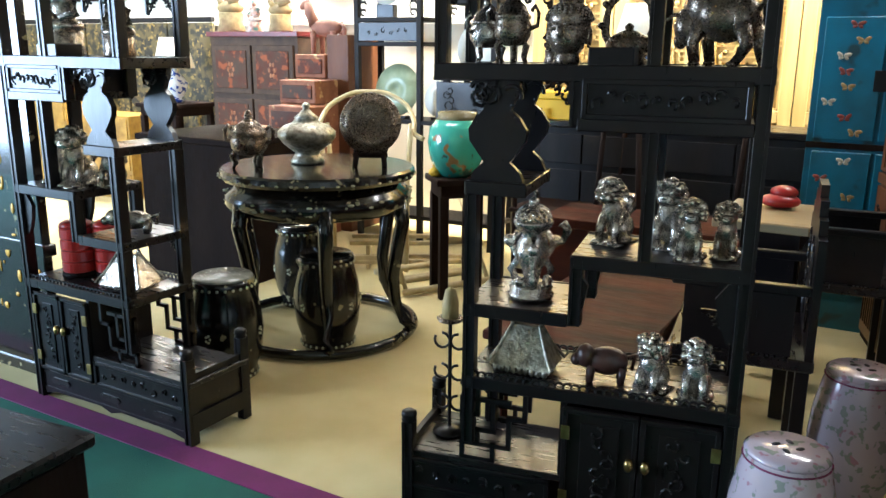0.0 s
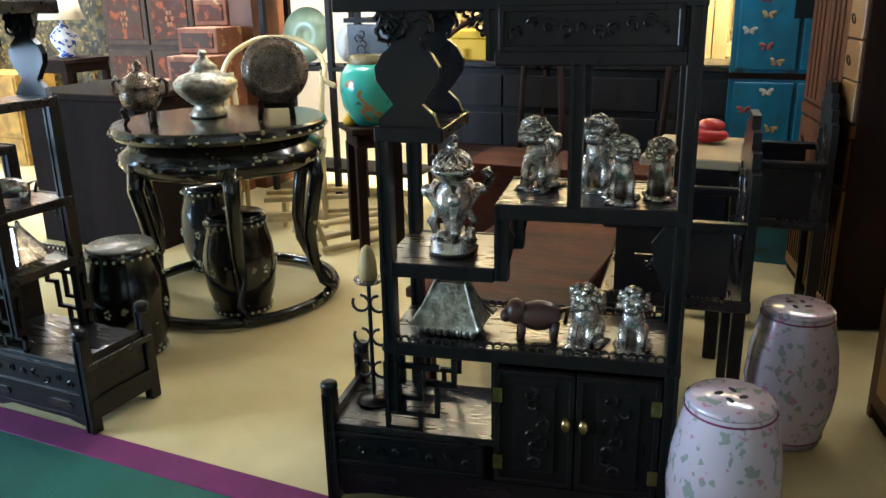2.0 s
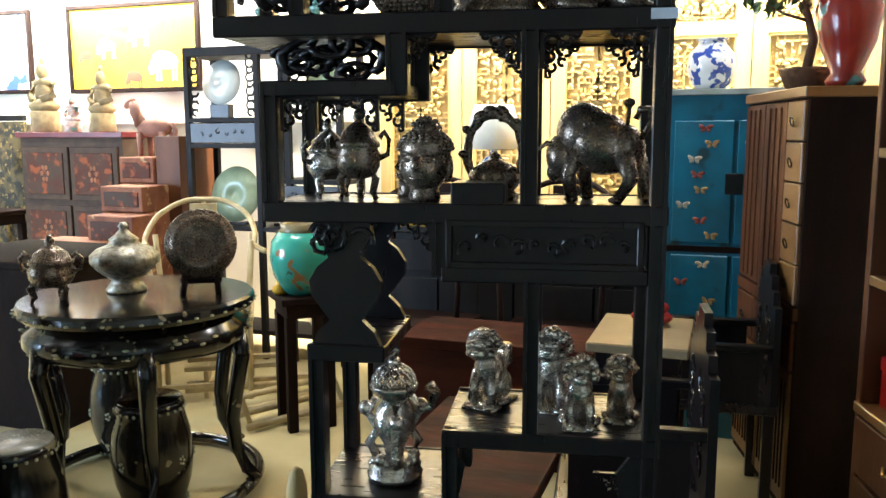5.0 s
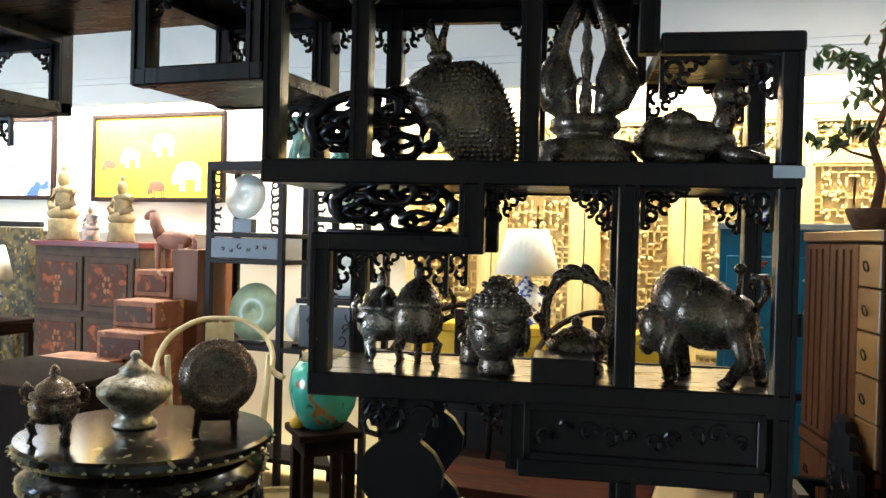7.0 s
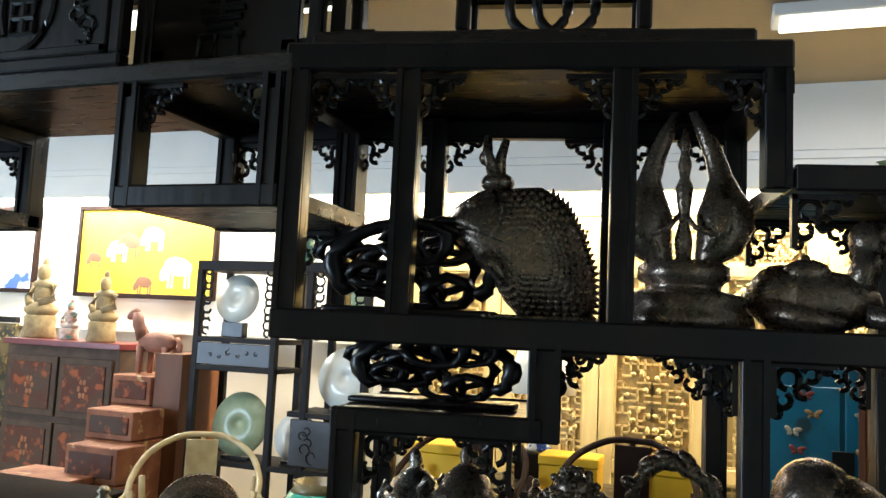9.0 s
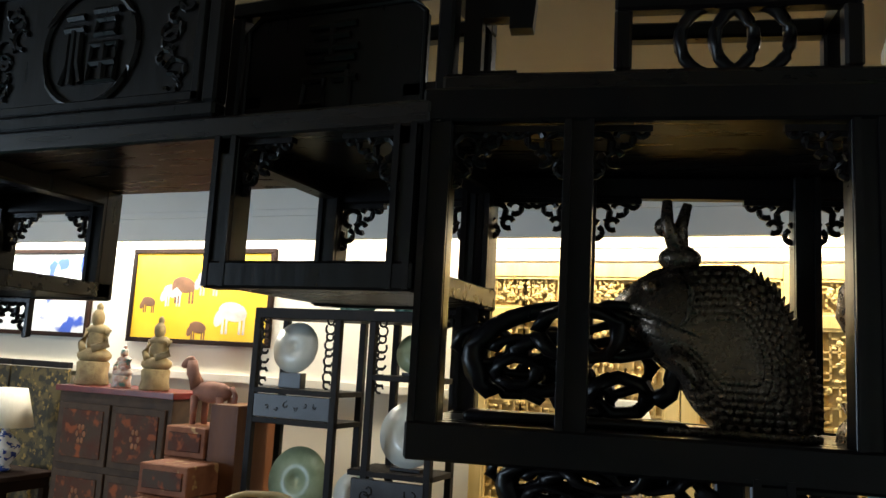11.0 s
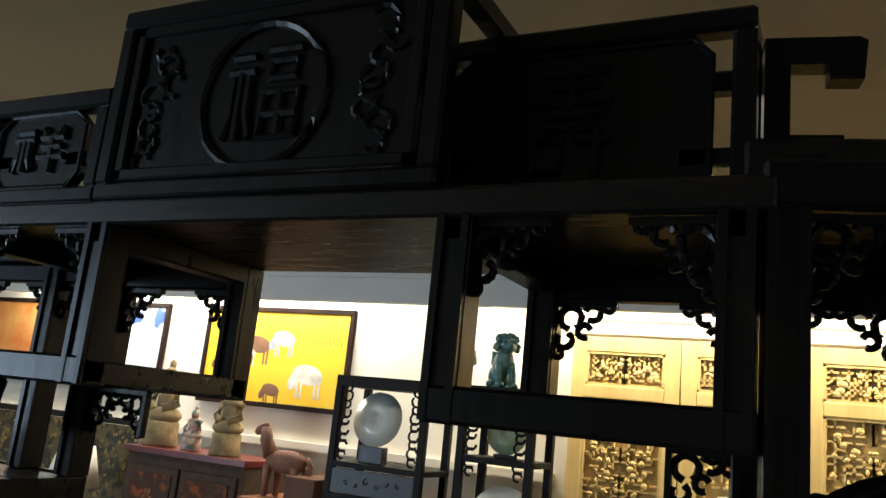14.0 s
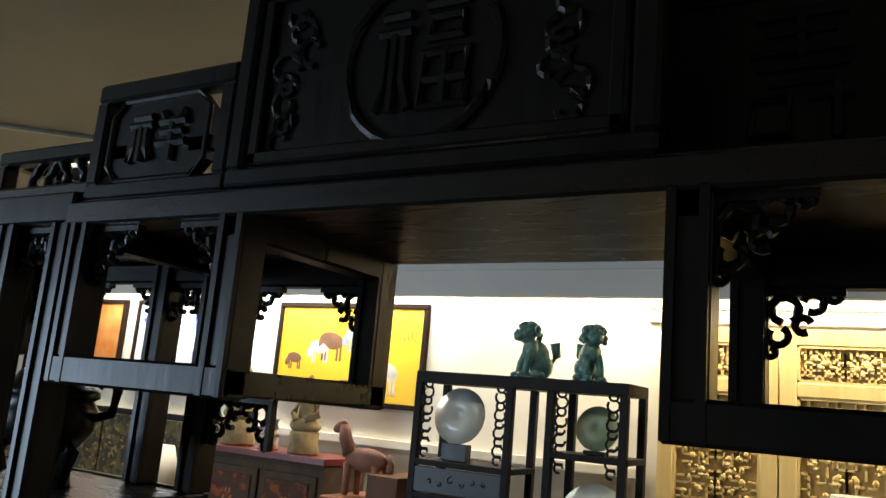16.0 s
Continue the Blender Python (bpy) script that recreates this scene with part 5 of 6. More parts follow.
def wall_unit():
    """Honey-coloured shelf unit with cupboards below; own axes like the chest."""
    th = thing("shelf_unit", "honey-brown wooden shelf unit with cupboards below", "shelf unit", pose(0.21, 2.88, 0, 0, 0, 14.5))
    L, D = 1.4, 0.40
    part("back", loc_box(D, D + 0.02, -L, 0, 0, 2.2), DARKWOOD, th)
    for y in (-L, -0.72, -0.02):
        part("side_panel", loc_box(0, D, y, y + 0.03, 0.73 if y == -0.72 else 0, 2.2), CHESTNUT, th)
    part("base", loc_box(0.01, D, -L, 0, 0.0, 0.70), DARKWOOD, th)
    part("counter", loc_box(-0.01, D, -L, 0, 0.70, 0.73), HONEY, th)
    for z in (1.08, 1.44, 1.85):
        part("shelf", loc_box(0, D, -L, -0.02, z, z + 0.028), HONEY, th)
    for i in range(3):
        a, b = -0.455 - i * 0.455, -0.02 - i * 0.455
        d = part("drawer", loc_box(-0.006, 0.016, a, b, 0.52, 0.69), CHESTNUT, th)
        part("handle", tube(BM(), [(-0.008, (a + b) / 2 - 0.03, 0.61), (-0.022, (a + b) / 2, 0.60), (-0.008, (a + b) / 2 + 0.03, 0.61)], 0.005, 6), BRASS, d, smooth=True)
        d = part("door", loc_box(-0.006, 0.016, a, b, 0.06, 0.505), CHESTNUT, th)
        part("door_panel", loc_box(-0.012, -0.004, a + 0.06, b - 0.06, 0.12, 0.45), HONEY, d)
    M = pose(0.21, 2.88, 0, 0, 0, 14.5)
    rnd = random.Random(2)
    for z, h, x, y, w in ((0.73, 0.15, 0.18, -0.22, 0.34), (0.88, 0.08, 0.18, -0.22, 0.28), (0.96, 0.07, 0.18, -0.22, 0.24), (0.73, 0.12, 0.18, -0.56, 0.26)):
        t = thing("lacquer_box", "red lacquer box with a metal clasp on the counter", "box", M @ pose(x, y, z + 0.001), "red lacquer boxes in the shelf unit")
        part("body", loc_box(-0.14, 0.14, -w / 2, w / 2, 0, h * 0.7), REDW, t)
        part("lid", loc_box(-0.143, 0.143, -w / 2 - 0.003, w / 2 + 0.003, h * 0.7 + 0.002, h - 0.002), REDW, t)
        part("clasp", loc_box(-0.15, -0.142, -0.02, 0.02, h * 0.4, h * 0.85, 0.001), METALG, t, "grey metal clasp")
    for i, (y, k) in enumerate(((-0.12, 0.55), (-0.26, 0.7), (-0.45, 0.6))):
        ob = solo("figurine", seated(k), TEALP if i % 2 else BRONZE, "small glazed seated figurine on the shelf", "figurine", True, "figurines in the shelf unit", m=M @ pose(0.15, y, 1.109, 0, 0, -80))
    for y in (-0.15, -0.4):
        solo("vase", lathe(BM(), [(0.04, 0), (0.05, 0.01), (0.07, 0.08), (0.05, 0.16), (0.03, 0.18), (0.04, 0.21)], seg=24), WHITEB, "small blue and white vase on the shelf", "vase", True, m=M @ pose(0.16, y, 1.469))


wall_unit()


# ---- carved chairs, desks and low tables behind the cabinet ----
def carved_chair(x, y, rz):
    th = thing("armchair", "black carved armchair with a notched crest rail", "chair", pose(x, y, 0, 0, 0, rz))
    part("seat", loc_box(-0.26, 0.26, -0.22, 0.22, 0.44, 0.48, 0.006), EBONY_H, th)
    for sx in (-0.23, 0.23):
        for sy in (-0.19, 0.19):
            part("leg", loc_box(sx - 0.02, sx + 0.02, sy - 0.02, sy + 0.02, 0, 0.44), EBONY, th)
        part("arm", loc_box(sx - 0.02, sx + 0.02, -0.22, 0.2, 0.68, 0.71, 0.005), EBONY, th)
        part("arm_panel", slab(BM(), [(sx - 0.008, 0.48), (sx + 0.008, 0.48), (sx + 0.008, 0.68), (sx - 0.008, 0.68)], -0.18, 0.15), EBONY, th)
    bm = BM()
    pts = [(-0.26, 0.48), (0.26, 0.48), (0.26, 0.86), (0.20, 0.86), (0.20, 0.91), (0.14, 0.91), (0.14, 0.96), (0.07, 0.96), (0.07, 1.0), (-0.07, 1.0), (-0.07, 0.96), (-0.14, 0.96), (-0.14, 0.91), (-0.20, 0.91), (-0.20, 0.86), (-0.26, 0.86)]
    slab(bm, pts, 0.19, 0.215)
    part("backrest", bm, EBONY, th)
    for s in (-1, 1):
        bm = BM()
        relief(bm, s * 0.13 - 0.09, s * 0.13 + 0.09, 0.55, 0.82, 0.188, 7 + s, 7)
        part("carving", bm, EBONY, th)
    part("stretcher", loc_box(-0.23, 0.23, -0.2, -0.18, 0.10, 0.13), EBONY, th)
    return th


carved_chair(-0.42, 2.74, -82)
carved_chair(-0.20, 3.75, -85)


def low_table(name, label, x, y, w, d, h, material, rz=0, top=None):
    th = thing(name, label, "table", pose(x, y, 0, 0, 0, rz))
    part("tabletop", loc_box(-w / 2, w / 2, -d / 2, d / 2, h - 0.035, h, 0.005), top or material, th)
    part("apron", loc_box(-w / 2 + 0.03, w / 2 - 0.03, -d / 2 + 0.03, d / 2 - 0.03, h - 0.11, h - 0.035), material, th)
    for sx in (-1, 1):
        for sy in (-1, 1):
            part("leg", loc_box(sx * (w / 2 - 0.05) - 0.025, sx * (w / 2 - 0.05) + 0.025, sy * (d / 2 - 0.05) - 0.025, sy * (d / 2 - 0.05) + 0.025, 0, h - 0.10), material, th)
    return th


low_table("low_table", "low red-brown polished table behind the cabinet", -0.95, 2.85, 0.55, 1.0, 0.44, ROSE)
low_table("low_table", "dark low table with a pale wooden top", -0.45, 3.35, 0.35, 0.5, 0.78, EBONY, 0, mat("pale_board", (0.34, 0.26, 0.14), 0.4, second=(0.26, 0.19, 0.10), scale=4, stretch=(0.2, 1, 1)))
th = thing("chest", "long dark brown wooden trunk behind the table", "chest", pose(-1.15, 3.95, 0))
part("body", loc_box(-0.45, 0.45, -0.22, 0.22, 0, 0.52), ROSE, th)
part("lid", loc_box(-0.46, 0.46, -0.23, 0.23, 0.523, 0.57), ROSE, th)
part("lock_plate", loc_box(-0.03, 0.03, -0.236, -0.222, 0.44, 0.50, 0.001), BRASS, th)
th = thing("sideboard", "long black sideboard before the carved doors", "sideboard", pose(-1.28, 4.85, 0))
part("body", loc_box(-0.92, 0.92, -0.2, 0.2, 0.05, 0.94), BLACKW, th)
part("top", loc_box(-0.97, 0.97, -0.22, 0.22, 0.942, 0.98, 0.006), EBONY_H, th)
for i in range(4):
    d = part("door", loc_box(-0.9 + i * 0.45, -0.46 + i * 0.45, -0.215, -0.2, 0.1, 0.68, 0.004), BLACKW, th)
    part("handle", lathe(BM(), [(0.004, 0), (0.012, 0.01), (0.004, 0.03)], -0.68 + i * 0.45, -0.222, 0.4, 8), BRASS, d, "brass drop handle", True)
    part("drawer", loc_box(-0.9 + i * 0.45, -0.46 + i * 0.45, -0.215, -0.2, 0.72, 0.90, 0.004), BLACKW, th)
for x, w in ((-1.92, 0.34), (-1.30, 0.28), (-0.86, 0.26)):
    th = thing("silk_box", "bright yellow silk-covered box on the altar table", "box", pose(x, 4.8, 0.981), "yellow silk boxes")
    part("body", loc_box(-w / 2, w / 2, -0.1, 0.1, 0, 0.12), YELLOW, th)
    part("lid", loc_box(-w / 2 - 0.005, w / 2 + 0.005, -0.105, 0.105, 0.122, 0.17, 0.006), YELLOW, th)


def round_chair(x, y, rz, wood, label, h=0.98):
    th = thing("horseshoe_chair", label, "chair", pose(x, y, 0, 0, 0, rz), "horseshoe-back chairs")
    part("seat", loc_box(-0.28, 0.28, -0.22, 0.24, 0.46, 0.49, 0.006), wood, th)
    arm = [(-0.36, -0.22, h - 0.26), (-0.30, -0.16, h - 0.23), (-0.30, 0.0, h - 0.17), (-0.25, 0.16, h - 0.08), (-0.12, 0.26, h - 0.01), (0.0, 0.28, h), (0.12, 0.26, h - 0.01), (0.25, 0.16, h - 0.08), (0.30, 0.0, h - 0.17), (0.30, -0.16, h - 0.23), (0.36, -0.22, h - 0.26)]
    pts = [Vector(p) for p in arm]
    fine = []
    for i in range(len(pts) - 1):
        p0, p1, p2, p3 = pts[max(i - 1, 0)], pts[i], pts[i + 1], pts[min(i + 2, len(pts) - 1)]
        for q in (0, 0.25, 0.5, 0.75):
            fine.append(0.5 * ((2 * p1) + (p2 - p0) * q + (2 * p0 - 5 * p1 + 4 * p2 - p3) * q * q + (3 * p1 - p0 - 3 * p2 + p3) * q ** 3))
    part("crest_rail", tube(BM(), fine + [pts[-1]], 0.016, 9), wood, th, smooth=True)
    part("splat", tube(BM(), [(0, 0.22, 0.49), (0, 0.25, 0.62), (0, 0.24, 0.8), (0, 0.28, h)], 0.012, 6), wood, th)
    part("splat_board", loc_box(-0.08, 0.08, 0.235, 0.25, 0.49, h - 0.02), wood, th)
    for sx in (-0.25, 0.25):
        for sy in (-0.19, 0.2):
            part("leg", tube(BM(), [(sx, sy, 0), (sx, sy, 0.48), (sx * 1.12, sy, h - 0.2)], 0.016, 8), wood, th, smooth=True)
    part("stretcher", loc_box(-0.25, 0.25, -0.2, -0.18, 0.08, 0.11), wood, th)
    return th


bent = round_chair(-3.03, 4.2, 32, BAMBOO, "pale bent-wood horseshoe chair behind the round table", 1.12)
for a, b, c in ((-0.12, 0.05, 0.62), (0.02, 0.05, 0.66), (-0.10, 0.17, 0.50), (0.10, 0.17, 0.52)):
    part("foot_bar", loc_box(-0.12, c, a - 0.014, a + 0.014, b - 0.014, b + 0.014, 0.004), BAMBOO, bent)
for a in (0.0, 0.44):
    part("foot_bar", loc_box(a - 0.013, a + 0.013, -0.14, 0.13, 0.0, 0.036, 0.004), BAMBOO, bent)
    part("foot_bar", loc_box(a - 0.013, a + 0.013, -0.12, 0.12, 0.064, 0.156, 0.004), BAMBOO, bent)
round_chair(-1.0, 4.45, 0, DARKWOOD, "dark horseshoe-back chair before the carved doors", 1.25)
round_chair(-1.75, 4.45, 0, DARKWOOD, "dark horseshoe-back chair before the carved doors", 1.25)

# jar on its stand
low_table("jar_stand", "dark carved wooden stand under the turquoise jar", -2.22, 3.93, 0.30, 0.30, 0.70, DARKWOOD, 45)
put("silk_pouch", lathe(BM(), [(0.03, 0), (0.042, 0.012), (0.04, 0.035), (0.018, 0.05), (0.026, 0.062), (0.01, 0.066)], seg=14, flute=0.06, nf=7), YELLOW, "small bright yellow silk pouch on the jar stand", "pouch", -2.31, 3.86, 0.70)
th = thing("jar", "large turquoise glazed jar with brown dragons on a stand", "jar", pose(-2.22, 3.93, 0.701))
part("body", lathe(BM(), [(0.09, 0), (0.11, 0.02), (0.15, 0.10), (0.165, 0.19), (0.155, 0.27), (0.12, 0.32)], seg=40), CELADON, th, smooth=True)
part("rim", lathe(BM(), [(0.12, 0.319), (0.105, 0.335), (0.11, 0.36), (0.10, 0.36), (0.095, 0.32)], seg=36), mat("ochre_glaze", (0.30, 0.24, 0.12), 0.25), th, smooth=True)
# folding easel of pale rails
th = thing("folding_rack", "low pale folding rack of wooden rails on the carpet", "rack", pose(-2.45, 4.05, 0, 0, 0, 60))
for i in range(4):
    part("rail", tube(BM(), [(-0.3, -0.2 + i * 0.13, 0.03 + 0.03 * (i % 2)), (0.3, -0.2 + i * 0.13, 0.03 + 0.03 * (i % 2))], 0.02, 8), BAMBOO, th, smooth=True)
for s in (-1, 1):
    part("upright", tube(BM(), [(s * 0.28, -0.2, 0.03), (s * 0.28, 0.15, 0.5)], 0.014, 8), BAMBOO, th, smooth=True)
# candle stand on the low step of the east half
th = thing("candle_stand", "black wrought-iron candle stand with a wax candle on the cabinet step", "candle stand", EAST @ pose(-1.195 + 0.10, 1.93, 0.246))
part("stem", tube(BM(), [(0, 0, 0.0), (0, 0, 0.36)], 0.006, 8), EBONY, th)
part("foot", lathe(BM(), [(0.05, 0), (0.05, 0.008), (0.012, 0.02)], seg=20), EBONY, th, smooth=True)
part("dish", lathe(BM(), [(0.01, 0.36), (0.036, 0.364), (0.042, 0.374), (0.038, 0.376)], seg=20), BRONZE, th, smooth=True)
part("candle", lathe(BM(), [(0.026, 0.376), (0.025, 0.42), (0.016, 0.46), (0.003, 0.47)], seg=16), BEESWAX, th, smooth=True)
for s in (-1, 1):
    for z in (0.10, 0.2, 0.30):
        part("scroll", tube(BM(), arc(s * 0.026, z, 0.024, 90, 90 + s * 300, 10), 0.0045, 6), EBONY, th, smooth=True)


put("red_pouch", ball(ball(BM(), 0, 0, 0.03, 0.08, 0.06, 0.03), 0.01, 0.01, 0.065, 0.055, 0.045, 0.028), REDW, "small red silk pouch on the pale table", "pouch", -0.43, 3.45, 0.78)
# patterned screen and gold chest at the west end
th = thing("folding_screen", "olive and brown patterned folding screen by the wall", "screen", pose(-7.1, 5.45, 0))
for i in range(5):
    part("leaf", box(BM(), -1.5 + i * 0.6, -0.92 + i * 0.6, -0.015, 0.015, 0.02, 1.62, 0.004), TEXTILE, th)
    part("leaf_rail", box(BM(), -1.5 + i * 0.6, -0.92 + i * 0.6, -0.025, 0.025, 1.625, 1.67, 0.004), BLACKW, th)
for x, w, h in ((-6.55, 0.7, 0.78), (-7.5, 0.8, 1.0)):
    th = thing("gilt_chest", "ochre gilt chest with drawers before the screen", "chest", pose(x, 5.1, 0), "ochre gilt chests")
    part("body", loc_box(-w / 2, w / 2, -0.2, 0.2, 0, h), mat("ochre_gilt", (0.42, 0.24, 0.04), 0.5, second=(0.25, 0.13, 0.02), scale=12), th)
    for i in range(3):
        part("drawer", loc_box(-w / 2 + 0.02, w / 2 - 0.02, -0.212, -0.2, h * i / 3 + 0.02, h * (i + 1) / 3 - 0.02, 0.004), mat("ochre_gilt", (0, 0, 0)), th)


# ---- carved pine doors along the far wall ----
def carve_field(bm, x0, x1, z0, z1, y, seed, s=0.036, t=0.011):
    """Mirrored fretwork of short rails filling a field."""
    rnd = random.Random(seed)
    nx, nz = max(2, int((x1 - x0) / 2 / s)), max(2, int((z1 - z0) / s))
    sx, sz = (x1 - x0) / 2 / nx, (z1 - z0) / nz
    mx = (x0 + x1) / 2
    for i in range(nx + 1):
        for j in range(nz + 1):
            x, z = x0 + i * sx, z0 + j * sz
            if i < nx and rnd.random() < 0.52:
                for a, b in ((x, x + sx), (2 * mx - x - sx, 2 * mx - x)):
                    box(bm, a - t / 2, b + t / 2, y, y + 0.014, z - t / 2, z + t / 2)
            if j < nz and rnd.random() < 0.52:
                for a in (x, 2 * mx - x):
                    box(bm, a - t / 2, a + t / 2, y, y + 0.014, z - t / 2, z + sz + t / 2)
    for k in range(int(nx * nz * 0.35)):
        cx, cz = rnd.uniform(x0 + 0.03, mx - 0.01), rnd.uniform(z0 + 0.03, z1 - 0.03)
        for q in (cx, 2 * mx - cx):
            ball(bm, q, y + 0.003, cz, rnd.uniform(0.008, 0.022), 0.009, rnd.uniform(0.008, 0.02), seg=6)


def carved_door(x0, w, k):
    th = thing("carved_door", "pale pine door leaf with carved openwork panels", "carved door", pose(x0 + w / 2, 5.62, 0), "row of carved pine doors")
    y, h = 5.6, 2.44
    def wb(a, b, c, d, e, f, bev=0.003):
        return box(BM(), x0 + a, x0 + b, c, d, e, f, bev)
    st = 0.085
    for a, b in ((0.004, st), (w - st, w - 0.004)):
        part("stile", wb(a, b, y, y + 0.04, 0, h), PINE, th, world=True)
    for e, f in ((0, 0.12), (0.62, 0.72), (0.95, 1.03), (2.10, 2.17), (2.36, 2.44)):
        part("rail", wb(st, w - st, y, y + 0.04, e, f), PINE, th, world=True)
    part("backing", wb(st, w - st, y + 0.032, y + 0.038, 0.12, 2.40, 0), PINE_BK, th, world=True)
    part("lower_panel", wb(st, w - st, y + 0.014, y + 0.03, 0.12, 0.62), PINE, th, world=True)
    for n, (e, f, s) in enumerate(((0.72, 0.95, 0.03), (1.03, 2.10, 0.036), (2.17, 2.36, 0.026))):
        bm = BM()
        carve_field(bm, x0 + st + 0.012, x0 + w - st - 0.012, e + 0.012, f - 0.012, y + 0.012, k * 7 + n, s)
        for a, b, c, d in ((st, w - st, e, e + 0.014), (st, w - st, f - 0.014, f), (st, st + 0.014, e, f), (w - st - 0.014, w - st, e, f)):
            box(bm, x0 + a, x0 + b, y + 0.004, y + 0.03, c, d)
        part("carved_panel", bm, PINE, th, world=True)


DW = 0.611
for k in range(6):
    carved_door(-2.52 + k * DW, DW, k)


# ---- lamps ----
def table_lamp(x, y, z, k=1.0):
    th = thing("table_lamp", "blue and white porcelain table lamp with a white pleated shade", "lamp", pose(x, y, z + 0.001), "porcelain table lamps")
    part("base", lathe(BM(), [(0.06 * k, 0), (0.07 * k, 0.02), (0.05 * k, 0.035), (0.11 * k, 0.12), (0.115 * k, 0.17), (0.06 * k, 0.24), (0.03 * k, 0.26), (0.02 * k, 0.30)], seg=28), WHITEB, th, smooth=True)
    part("shade", lathe(BM(), [(0.185 * k, 0.30), (0.115 * k, 0.56), (0.112 * k, 0.56), (0.18 * k, 0.302)], seg=48, flute=0.012, nf=24), SHADE, th, smooth=True)


table_lamp(-1.51, 5.0, 0.98 + 0.14, 1.0)
th = thing("lamp_block", "black wooden block under the lamp", "stand", pose(-1.52, 5.0, 0.981))
part("block", loc_box(-0.1, 0.1, -0.07, 0.07, 0, 0.138, 0.004), EBONY, th)
low_table("side_table", "dark side table under the lamp", -5.72, 5.05, 0.5, 0.5, 0.92, DARKWOOD)
table_lamp(-5.72, 5.05, 0.92, 0.95)
for tx, ty in TUBES:
    th = thing("ceiling_light", "white tube light fitting on the ceiling", "ceiling light", pose(tx, ty, CEIL), "tube lights")
    part("housing", loc_box(-0.58, 0.58, -0.09, 0.09, -0.05, 0.0, 0.006), FASC, th)
    part("diffuser", loc_box(-0.55, 0.55, -0.075, 0.075, -0.07, -0.051, 0.006), TUBEGLOW, th)


# ---- the west end: painted cabinet, step chests, etagere, pictures ----
def painted_cabinet():
    th = thing("painted_cabinet", "old red-brown painted cabinet with four panelled doors", "cabinet", pose(-4.845, 5.10, 0))
    W, H = 0.97, 1.53
    part("body", loc_box(-W / 2, W / 2, 0.02, 0.45, 0, H - 0.04), TIBF, th)
    part("top", loc_box(-W / 2 - 0.02, W / 2 + 0.02, -0.01, 0.46, H - 0.04, H), mat("dark_red_lacquer", (0.16, 0.015, 0.015), 0.35), th)
    for i in range(2):
        for c, d in ((0.12, 0.60), (0.64, 0.98), (1.02, 1.42)):
            a, b = -W / 2 + 0.03 + i * 0.46, -W / 2 + 0.03 + i * 0.46 + 0.44
            dr = part("door", loc_box(a, b, 0.0, 0.025, c, d, 0.004), TIBF, th)
            part("painted_panel", loc_box(a + 0.045, b - 0.045, -0.008, 0.004, c + 0.045, d - 0.045, 0.004), TIB, dr)
            bm = BM()
            for q in range(6):
                ball(bm, (a + b) / 2 + 0.03 * math.cos(q * 1.05), -0.009, (c + d) / 2 + 0.05 * math.sin(q * 1.05), 0.014, 0.002, 0.02, seg=8)
            part("motif", bm, mat("faded_orange", (0.32, 0.11, 0.03), 0.5), dr, smooth=True)


painted_cabinet()
th = thing("step_chest", "stack of rubbed red wooden chests rising like stairs", "chest", pose(-4.15, 4.9, 0))
part("body", loc_box(0.24, 0.44, 0.02, 0.5, 0, 1.50), CHESTNUT, th, "plain brown cabinet side")
for a, b, c, d, e, f in ((-0.06, 0.235, 0.0, 0.45, 1.176, 1.355), (0.02, 0.36, -0.28, -0.004, 1.002, 1.171), (0.10, 0.46, -0.5, -0.284, 0.80, 0.998), (-0.06, 0.235, 0.0, 0.45, 0.0, 1.172), (0.02, 0.36, -0.28, -0.004, 0.0, 0.998), (0.10, 0.46, -0.5, -0.284, 0.0, 0.796)):
    st = part("drawer_box", loc_box(a, b, c, d, e, f, 0.006), PINKW, th)
    part("drawer_front", loc_box(a + 0.03, b - 0.03, c - 0.008, c + 0.01, e + 0.035, f - 0.035, 0.004), TIB, st)
for i, (x, y, z) in enumerate(((-4.02, 4.899, 1.0),)):
    solo("price_tag", box(BM(), x - 0.02, x + 0.02, y - 0.002, y, z, z + 0.09), PAPER, "small blank paper price tag on the furniture", "tag")


def horse(k=1.0):
    bm = BM()
    ball(bm, 0, 0, 0.16, 0.12, 0.045, 0.055)
    tube(bm, [(-0.09, 0, 0.18), (-0.13, 0, 0.25), (-0.14, 0, 0.31)], 0.04, 9, 0.025)
    ball(bm, -0.165, 0, 0.30, 0.045, 0.022, 0.024, -35)
    for x in (-0.085, -0.055, 0.07, 0.10):
        tube(bm, [(x, 0.025 if x in (-0.055, 0.10) else -0.025, 0.14), (x, 0.025 if x in (-0.055, 0.10) else -0.025, 0)], 0.02, 8, 0.014)
    tube(bm, [(0.115, 0, 0.19), (0.14, 0, 0.15), (0.135, 0, 0.08)], 0.014, 7)
    bmesh.ops.scale(bm, vec=(k, k, k), verts=bm.verts)
    return bm


